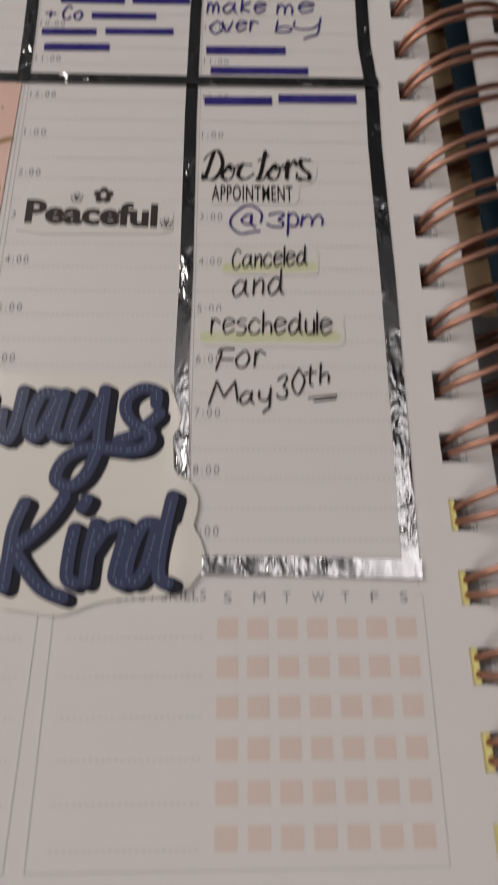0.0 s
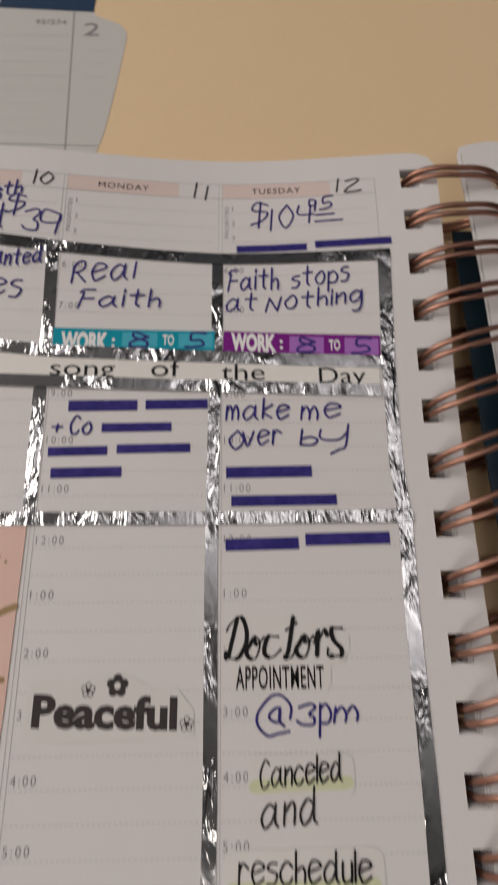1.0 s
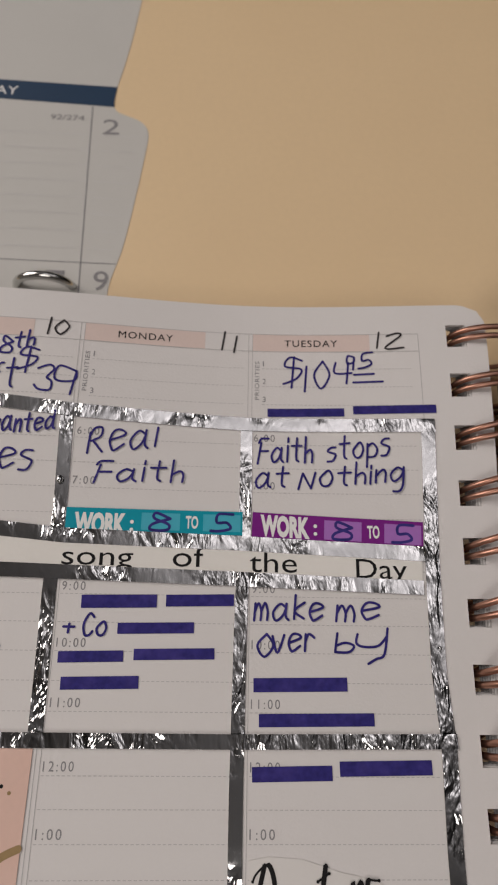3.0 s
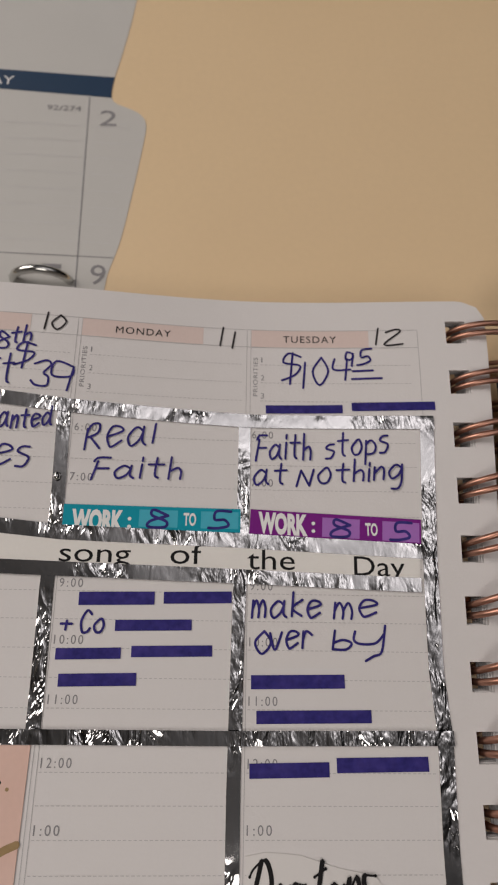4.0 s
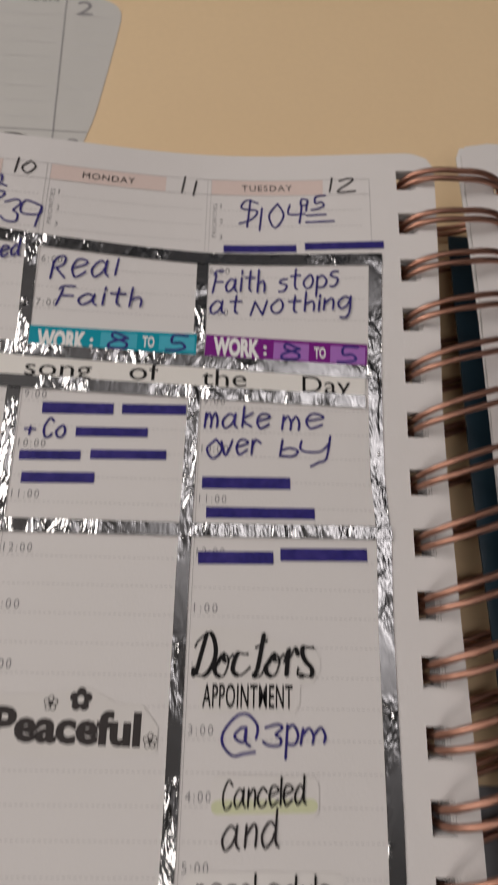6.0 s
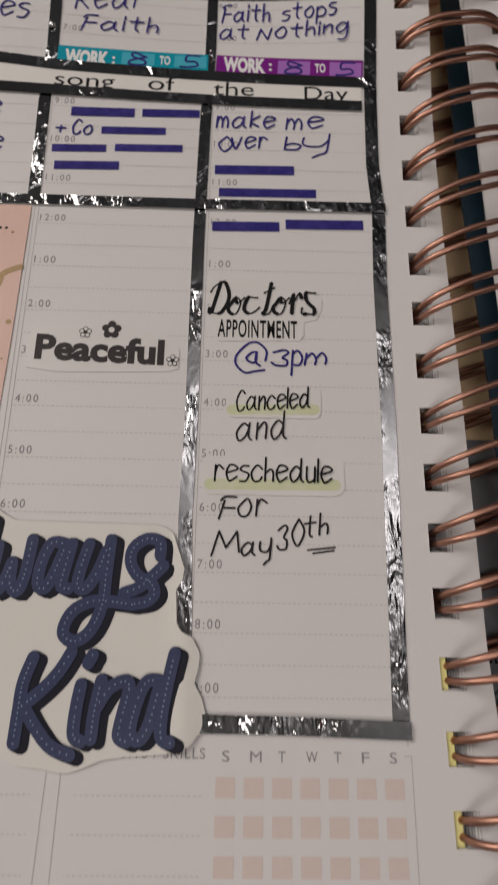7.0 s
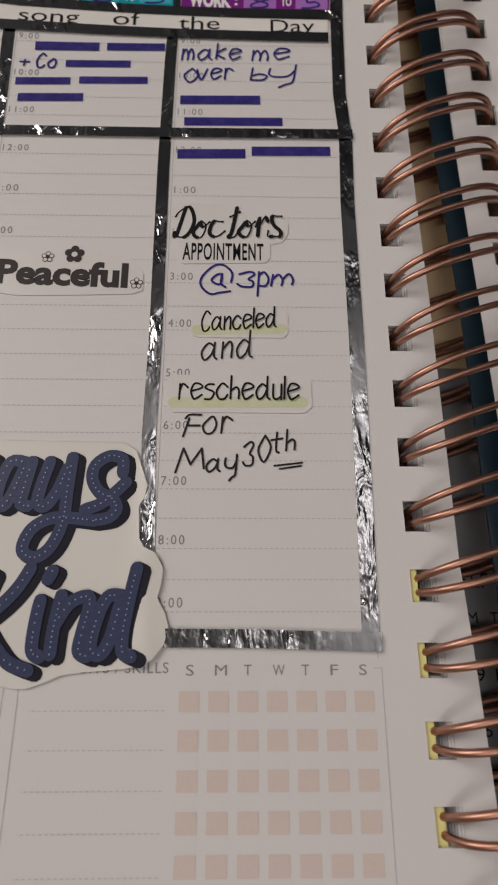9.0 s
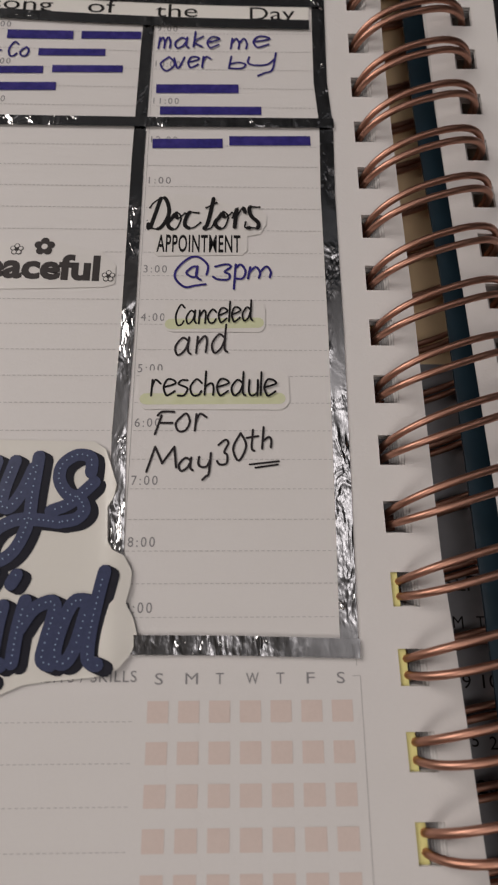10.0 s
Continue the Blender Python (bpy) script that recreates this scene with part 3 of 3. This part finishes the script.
def work_label(x0, x1, y0, y1, body, pale, drop, low, label):
    """A printed label whose lettering sits low under the tape that overlaps it."""
    lab = link("work_label", *ribbon([(x0, (y0 + y1) / 2), (x1, (y0 + y1) / 2 + drop)], y1 - y0, 0.030, relief, 0.2), body, PLANNER, label)
    mid, k = (y0 + y1) / 2, (x1 - x0) / 3.62
    letters("work_word", "WORK", x0 + 0.18 * k, mid - 0.19 - low, x0 + 1.22 * k, 0.40, WHITE_PRINT, lab, 0.034, bold=0.055, rise=drop * 0.3)
    for dy in (0.06, -0.10):
        link("colon_dot", *disc(x0 + 1.34 * k, mid + dy - low + drop * 0.36, 0.04, relief(x0 + 1.34 * k, mid) + 0.036), WHITE_PRINT, lab)
    letters("to_word", "TO", x0 + 2.44 * k, mid - 0.12 + drop * 0.66, x0 + 2.70 * k, 0.25, WHITE_PRINT, lab, 0.034, bold=0.03)
    for a, b, d in ((1.53, 2.32, "8"), (2.80, 3.58, "5")):
        link("write_in_box", *ribbon([(x0 + a * k, mid + drop * a / 3.6), (x0 + b * k, mid + drop * b / 3.6)], (y1 - y0) * 0.72, 0.0325, relief, 0.2), pale, lab)
        inset = 0.20 if d == "8" else 0.16
        write("written_number", d, x0 + (a + inset) * k, mid - 0.16 + drop * (a + 0.4) / 3.6, x0 + (b - inset) * k, 0.33, BLUE_INK, lab, 0.06, 0.036)


work_label(-4.31, -0.675, 15.36, 15.855, TEAL, TEAL_PALE, 0.0, 0.08, "teal work hours label with white lettering")
work_label(-0.475, 3.11, 15.30, 15.86, PURPLE, PURPLE_PALE, -0.16, 0.0, "purple work hours label with white lettering")


# handwriting
def hand(text, x0, y0, x1, cap, ink=BLUE_INK, **kw):
    write("handwriting", text, x0, y0, x1, cap, ink, LEFT, height=0.014, **kw)


# a written word: text, left end, base line, right end, height of capitals, rise along the word
for word in (("n", -6.40, 19.27, -6.24, 0.35, 0.0), ("8", -6.05, 19.22, -5.81, 0.36, 0.0), ("th", -5.77, 19.31, -5.36, 0.35, 0.09), ("ft", -6.17, 18.30, -5.64, 0.60, 0.08), ("$", -5.65, 18.81, -5.24, 0.53, 0.05),
             ("3", -5.26, 18.36, -4.87, 0.57, 0.0), ("9", -4.83, 18.34, -4.39, 0.74, 0.0), ("wanted", -6.02, 17.38, -4.73, 0.42, 0.13), ("oes", -6.21, 16.64, -5.12, 0.67, 0.0),
             ("Rea", -4.01, 17.01, -2.75, 0.60, 0.16), ("l", -2.60, 17.21, -2.55, 0.43, 0.0), ("Faith", -3.82, 16.41, -1.96, 0.43, 0.08), ("$", 0.20, 18.80, 0.63, 0.67, 0.04), ("1", 0.68, 18.64, 0.73, 0.70, 0.0),
             ("0", 0.90, 18.72, 1.25, 0.62, 0.0), ("4", 1.37, 18.86, 1.75, 0.54, 0.0), ("95", 1.66, 19.14, 2.24, 0.34, 0.11), ("Faith", -0.37, 16.95, 0.82, 0.53, 0.05), ("stops", 1.15, 17.01, 2.50, 0.49, 0.18),
             ("at", -0.40, 16.40, 0.30, 0.45, 0.05), ("Nothing", 0.51, 16.40, 2.78, 0.43, 0.16), ("make", -0.41, 13.65, 0.97, 0.49, 0.08), ("me", 1.24, 13.71, 2.12, 0.47, 0.0), ("O", -0.34, 13.02, -0.02, 0.47, 0.0),
             ("ver", -0.04, 13.07, 0.79, 0.43, 0.08), ("b", 1.20, 13.09, 1.58, 0.39, 0.0), ("y", 1.63, 13.09, 2.27, 0.45, 0.04), ("+", -4.15, 13.40, -3.94, 0.30, 0.0), ("Co", -3.76, 13.36, -3.32, 0.38, 0.0),
             ("e", -5.79, 13.80, -5.50, 0.54, 0.0), ("e", -5.65, 12.83, -5.35, 0.52, 0.0), ("@", 0.18, 7.41, 0.81, 0.62, 0.10), ("3", 0.92, 7.60, 1.27, 0.34, 0.0), ("p", 1.33, 7.62, 1.56, 0.46, 0.0), ("m", 1.61, 7.66, 2.06, 0.42, 0.03)):
    hand(*word[:5], rise=word[5], thick=0.049)
for word in (("10", -5.11, 19.70, -4.66, 0.39, 0.07), ("11", -1.22, 19.61, -0.88, 0.46, 0.0), ("12", 2.35, 19.71, 2.96, 0.38, 0.02), ("and", 0.23, 5.97, 1.21, 0.56, 0.09), ("F", -0.08, 4.39, 0.25, 0.46, 0.0), ("or", 0.29, 4.44, 0.84, 0.42, 0.05),
             ("M", -0.20, 3.70, 0.32, 0.46, 0.0), ("ay", 0.37, 3.72, 0.93, 0.40, 0.03), ("30", 1.04, 3.81, 1.56, 0.47, 0.10), ("th", 1.57, 4.07, 2.01, 0.37, 0.07)):
    hand(*word[:5], BLACK_INK, rise=word[5], thick=0.042)
for y, a, b in ((19.05, 1.80, 2.25), (18.86, 1.78, 2.44)):
    link("underline", *stroke_mesh([[(a, y), (b, y + 0.02)]], 0.05, 0.014, relief), BLUE_INK, LEFT)
for y, a, b in ((3.84, 1.62, 2.14), (3.78, 1.72, 2.12)):
    link("underline", *stroke_mesh([[(a, y), (b, y + 0.06)]], 0.036, 0.014, relief), BLACK_INK, LEFT)
# withheld words stay plain bars
for a, y, b, h in ((-0.16, 18.08, 1.55, 0.17), (1.75, 18.16, 3.58, 0.17), (-3.85, 13.96, -2.36, 0.22), (-2.18, 14.0, -0.82, 0.20), (-3.10, 13.46, -1.60, 0.18),
                   (-4.20, 12.92, -2.95, 0.18), (-2.75, 12.98, -1.18, 0.18), (-4.10, 12.45, -2.62, 0.20), (-0.41, 12.45, 1.42, 0.22), (-0.30, 11.83, 1.92, 0.20), (-0.42, 10.92, 1.08, 0.22), (1.22, 11.02, 2.97, 0.22)):
    link("ink_bar", *ribbon([(a, y + 0.03), (b, y + 0.06)], h * 1.15, 0.014, relief, 0.2), BLUE_INK, LEFT)

# ---- stickers ----


def rounded(x0, y0, x1, y1, r, wave=0.0, seed=1):
    g = random.Random(seed)
    out = []
    for cx, cy, a0 in ((x1 - r, y1 - r, 0), (x0 + r, y1 - r, 90), (x0 + r, y0 + r, 180), (x1 - r, y0 + r, 270)):
        for k in range(7):
            a = radians(a0 + 15 * k)
            out.append((cx + r * math.cos(a) + g.uniform(-wave, wave), cy + r * math.sin(a) + g.uniform(-wave, wave)))
    return out


def small_sticker(name, outline, label):
    return link(name, *plate(outline, 0.018, flat, 0.008), CLEAR, PLANNER, label)


doc = small_sticker("doctor_sticker", [(-0.47, 9.6), (-0.40, 8.72), (-0.27, 8.55), (-0.27, 8.2), (-0.2, 8.14), (1.50, 8.18), (1.6, 8.3), (1.60, 8.62), (1.86, 8.68), (1.98, 8.9), (2.0, 9.15), (1.85, 9.3), (1.2, 9.42), (0.5, 9.62), (-0.1, 9.66)], "clear sticker with black script lettering")
write("script_word", "Doctors", -0.43, 8.80, 1.85, 0.74, PRINT_BLACK, doc, 0.054, 0.0225, flat, 0.16, 0.0, 0.1, vary=0.55, gap=0.35, font=BRUSH)
letters("capital_word", "APPOINTMENT", -0.22, 8.24, 1.46, 0.40, PRINT_BLACK, doc, 0.0225, flat, bold=0.018, spacing=1.1)

can = small_sticker("canceled_sticker", rounded(0.0, 6.45, 1.93, 7.12, 0.16, 0.01, 2), "clear sticker with yellow highlight and black lettering")
link("highlight_band", *stroke_mesh([[(0.12, 6.62), (1.80, 6.66)]], 0.22, 0.0195, flat), HILITE, can)
write("script_word", "Canceled", 0.22, 6.60, 1.69, 0.43, PRINT_BLACK, can, 0.038, 0.0225, flat, 0.08, 0.10, 0.1, gap=1.2)
res = small_sticker("reschedule_sticker", rounded(-0.42, 4.88, 2.36, 5.66, 0.2, 0.012, 3), "clear sticker with yellow highlight and black lettering")
link("highlight_band", *stroke_mesh([[(-0.28, 5.08), (2.18, 5.10)]], 0.22, 0.0195, flat), HILITE, res)
write("script_word", "reschedule", -0.18, 5.15, 2.11, 0.46, PRINT_BLACK, res, 0.040, 0.0225, flat, 0.06, 0.0, 0.1, gap=1.2)

pea = small_sticker("peaceful_sticker", [(-4.12, 7.45), (-4.16, 7.6), (-4.1, 8.3), (-3.9, 8.4), (-3.2, 8.42), (-2.75, 8.48), (-2.4, 8.55), (-2.1, 8.45), (-1.8, 8.28), (-1.3, 8.25), (-1.0, 7.9), (-1.0, 7.5), (-1.2, 7.42), (-2.4, 7.38), (-3.5, 7.36)], "clear sticker with charcoal lettering and flowers")
letters("bold_word", "Peaceful", -3.98, 7.66, -1.31, 0.53, PEACEFUL, pea, 0.0225, flat, bold=0.042, rise=-0.08)


def flower(x, y, r, open_petals):
    items = []
    for k in range(5):
        a = 2 * math.pi * k / 5 + 0.3
        items.append(disc(x + r * 0.62 * math.cos(a), y + r * 0.62 * math.sin(a), r * 0.44, 0.0225 + 0.0005 * k))
    link("flower", *join(items), PEACEFUL, pea)
    if open_petals:
        link("flower_petals", *join([disc(x + r * 0.62 * math.cos(2 * math.pi * k / 5 + 0.3), y + r * 0.62 * math.sin(2 * math.pi * k / 5 + 0.3), r * 0.30, 0.0265 + 0.0005 * k) for k in range(5)]), CLEAR, pea)
        link("flower_centre", *disc(x, y, r * 0.25, 0.031), PEACEFUL, pea)
    else:
        link("flower_centre", *disc(x, y, r * 0.32, 0.0265), CLEAR, pea)


flower(-2.44, 8.33, 0.20, False)
flower(-2.98, 8.26, 0.13, True)
flower(-1.13, 7.66, 0.13, True)


def rounded_lift(x, y):
    """The vinyl lifts a little where it bridges the tape at its right end."""
    return 0.05 + 0.05 * math.exp(-((x + 0.62) / 0.25) ** 2) + 0.02 * math.exp(-((x + 0.52) / 0.3) ** 2 - ((y - 0.8) / 0.42) ** 2)


def always_kind():
    st = [
        # upper word
        [(-4.35, 4.31), (-4.42, 3.62), (-4.45, 3.08)],
        [(-4.15, 3.82), (-4.19, 3.3), (-4.11, 3.0), (-3.98, 3.14), (-3.86, 3.52)],
        [(-3.86, 3.52), (-3.85, 3.14), (-3.71, 3.0), (-3.6, 3.3), (-3.53, 3.94)],
        [(-2.9, 3.86), (-3.17, 3.88), (-3.32, 3.52), (-3.35, 3.14), (-3.22, 3.06), (-3.08, 3.31), (-2.91, 3.8)],
        [(-2.79, 3.88), (-2.9, 3.31), (-2.92, 3.1), (-2.77, 3.06)],
        [(-2.47, 3.88), (-2.59, 3.42), (-2.62, 3.12), (-2.48, 3.06), (-2.3, 3.32), (-2.14, 3.76)],
        [(-2.07, 3.96), (-2.11, 3.32), (-2.14, 2.79), (-2.31, 2.35), (-2.56, 2.16), (-2.77, 2.24), (-2.79, 2.42), (-2.65, 2.68), (-2.35, 2.84), (-2.02, 2.85), (-1.6, 2.8)],
        [(-1.14, 3.68), (-1.16, 3.93), (-1.4, 3.99), (-1.64, 3.82), (-1.68, 3.56), (-1.54, 3.32), (-1.3, 3.2), (-1.21, 3.01), (-1.34, 2.86), (-1.58, 2.81)],
        [(-1.77, 3.0), (-1.49, 3.11), (-1.26, 3.31), (-1.07, 3.5)],
        # lower word
        [(-3.27, 1.88), (-3.4, 1.46), (-3.43, 0.98), (-3.45, 0.5)],
        [(-2.61, 1.98), (-2.79, 1.66), (-3.05, 1.36), (-3.37, 1.09)],
        [(-3.34, 1.07), (-3.1, 0.74), (-2.83, 0.46), (-2.49, 0.33)],
        [(-2.30, 1.79), (-2.23, 1.93)],
        [(-2.39, 1.44), (-2.44, 1.08), (-2.45, 0.65), (-2.32, 0.54)],
        [(-2.04, 1.52), (-2.12, 1.03), (-2.15, 0.58)],
        [(-2.09, 1.08), (-1.89, 1.39), (-1.62, 1.51), (-1.55, 1.38), (-1.64, 0.94), (-1.68, 0.63), (-1.54, 0.55)],
        [(-1.05, 1.52), (-1.25, 1.5), (-1.4, 1.18), (-1.49, 0.71), (-1.34, 0.57), (-1.18, 0.8), (-1.04, 1.36)],
        [(-0.78, 1.98), (-0.88, 1.48), (-0.96, 0.95), (-0.95, 0.62), (-0.79, 0.54)],
        # end of the middle word
        [(-4.62, 1.6), (-4.7, 1.0), (-4.5, 0.75), (-4.3, 1.0), (-4.55, 1.2)], [(-4.2, 0.92), (-4.02, 0.98)],
    ]
    lines = [smooth_line(q, 6) for q in st]
    # cut outline: right and left borders by height
    hs = [0.05, 0.09, 0.14, 0.26, 0.33, 0.36, 0.48, 0.72, 1.0, 1.24, 1.48, 1.73, 1.98, 2.24, 2.34, 2.49, 3.07, 3.23, 3.45, 3.78, 4.11, 4.25, 4.30, 4.42, 4.55]
    right = [-2.5, -2.36, -2.22, -1.93, -1.30, -0.72, -0.47, -0.28, -0.21, -0.28, -0.42, -0.36, -0.34, -0.48, -0.69, -0.78, -0.82, -0.72, -0.68, -0.80, -0.92, -1.14, -3.9, -4.14, -4.32]
    left = [-2.7, -2.85, -3.40, -3.62, -3.75, -3.95, -5.2, -5.7] + [-6.0] * 16 + [-5.6]
    ys = [0.05 + 4.50 * k / 90 for k in range(91)]
    v, f = [], []
    n = 40
    for y in ys:
        a, b = float(np.interp(y, hs, left)), float(np.interp(y, hs, right))
        for k in range(n + 1):
            q = 1 - (1 - k / n) ** 1.6
            x = a + (b - a) * q
            v.append((x, y, rounded_lift(x, y)))
    for r in range(len(ys) - 1):
        for k in range(n):
            o = r * (n + 1) + k
            f.append((o, o + 1, o + n + 2, o + n + 1))
    base = link("quote_sticker", v, f, VINYL, PLANNER, "glossy white vinyl sticker with navy dotted script lettering", True)
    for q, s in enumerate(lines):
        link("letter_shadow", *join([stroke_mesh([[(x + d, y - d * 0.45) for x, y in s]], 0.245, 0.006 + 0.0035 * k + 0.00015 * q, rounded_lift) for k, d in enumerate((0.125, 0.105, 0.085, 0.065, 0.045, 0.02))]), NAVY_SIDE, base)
    for k, s in enumerate(lines):
        link("letter_stroke", *stroke_mesh([s], 0.222, 0.032 + 0.0013 * k, rounded_lift), NAVY, base)
        items, run = [], 0.0
        for a, b in zip(s, s[1:]):
            run += math.hypot(b[0] - a[0], b[1] - a[1])
            if run > 0.075:
                run = 0.0
                items.append(disc(b[0], b[1], 0.014, rounded_lift(*b) + 0.066, 6))
        if items:
            link("stitch_dots", *join(items), DOT, base)


always_kind()

# ---- second planner behind ----
CALZ = DESK + 0.014


def cm(pts):
    """The calendar's own layout, spread a little about the open page."""
    return [(-1.33 + (x + 0.1 + 1.33) * 1.026, 13.65 + (y - 13.65) * 1.026) for x, y in pts]


def cp(x, y):
    return cm([(x, y)])[0]


CAL = thing("ring_binder_calendar", (-7, 27, DESK), "open monthly ring-binder calendar with navy header band on the desk", "calendar")
outline = smooth_line([(-4.26, 33.4), (-4.33, 32.62), (-4.46, 31.39), (-4.63, 30.2), (-4.74, 29.52), (-4.79, 28.95), (-4.76, 28.66), (-4.62, 28.48), (-4.41, 28.38), (-4.0, 28.2), (-3.76, 27.97), (-3.66, 27.65), (-3.69, 27.1), (-3.87, 25.38), (-4.09, 23.66), (-4.30, 22.75), (-4.40, 22.1), (-4.6, 19.0)], 4)
cpage = link("calendar_page", *plate([(-16, 33.4)] + outline + [(-16, 19.0)], CALZ, flat, 0.008), CAL_PAPER, CAL, "white monthly calendar page with a cut tab edge")
link("header_band", [(x, y, CALZ + 0.006) for x, y in ((-16, 29.05), (-8.49, 28.82), (-4.775, 28.68), (-4.79, 28.95), (-4.745, 29.49), (-8.6, 29.585), (-16, 29.75))], [tuple(range(7))], CAL_NAVY, cpage)
cal_s = lambda x, y: CALZ


def cal_text(name, text, x0, y0, x1, cap, material):
    (a, b), (c, d) = cm([(x0, y0), (x1, y0)])
    letters(name, text, a, b, c, cap, material, cpage, 0.010, cal_s)


cal_text("day_name", "AY", -8.35, 28.60, -7.68, 0.34, WHITE_PRINT)
cal_text("day_count", "92/274", -6.60, 27.72, -5.62, 0.20, PRINT_GREY)
cal_text("date_number", "2", -5.05, 27.25, -4.56, 0.58, PRINT_GREY)
cal_text("date_number", "9", -4.83, 21.98, -4.43, 0.62, PRINT_GREY)
link("small_print_bar", *ribbon(cm([(-6.1, 22.48), (-5.6, 22.48)]), 0.14, 0.008, cal_s), PRINT_GREY, cpage)
link("grid_line", *ribbon([(-5.422, 28.66), (-5.209, 23.06), (-5.06, 19.2)], 0.035, 0.008, cal_s), PRINT_GREY, cpage)
link("grid_line", *ribbon([(-16, 23.16), (-7.68, 23.086), (-4.24, 23.05)], 0.03, 0.008, cal_s), PRINT_GREY, cpage)
for k in range(8):
    y = 27.2 - 0.56 * k
    link("ruled_line", *ribbon(cm([(-16, y + 0.05), (-5.36, y)]), 0.012, 0.007, cal_s), PALE_LINE, cpage)
    link("ruled_line", *ribbon(cm([(-5.1, y), (-4.0 - 0.06 * k, y - 0.02)]), 0.012, 0.007, cal_s), PALE_LINE, cpage)
rx0, ry0 = cp(-6.06, 22.05)
arc = [(rx0 + 0.76 * math.cos(a), ry0, CALZ - 0.1 + 0.62 * math.sin(a)) for a in [math.pi * k / 20 for k in range(21)]]
link("binder_ring", *tube(arc, 0.115, 12), STEEL, CAL, "polished steel binder ring", True)

# ---- dark sheet under the gutter ----
SHEET = thing("year_calendar_sheet", (5.4, 0, DESK), "dark glossy year calendar sheet lying under the planner", "calendar sheet")
sv, sf = slab((3.9, -8.0, DESK + 0.002), (7.0, 6.6, DESK + 0.015))
sheet = link("sheet", sv, sf, DARK_SHEET, SHEET)
dk = lambda x, y: DESK + 0.018
for t, x0, y0, x1, cap in (("SEPT", 5.30, 1.74, 6.15, 0.30), ("M", 5.36, 1.05, 5.56, 0.22), ("T", 5.82, 1.05, 5.98, 0.22), ("9", 5.42, -0.02, 5.58, 0.24), ("10", 5.8, -0.02, 6.1, 0.24), ("15", 5.36, -1.0, 5.6, 0.22), ("22", 5.8, -1.05, 6.1, 0.22), ("20", 5.50, -1.75, 5.85, 0.22)):
    letters("calendar_word", t, x0 + 0.2, y0, x1 + 0.2, cap, PRINT_BLACK, sheet, 0.0, dk)
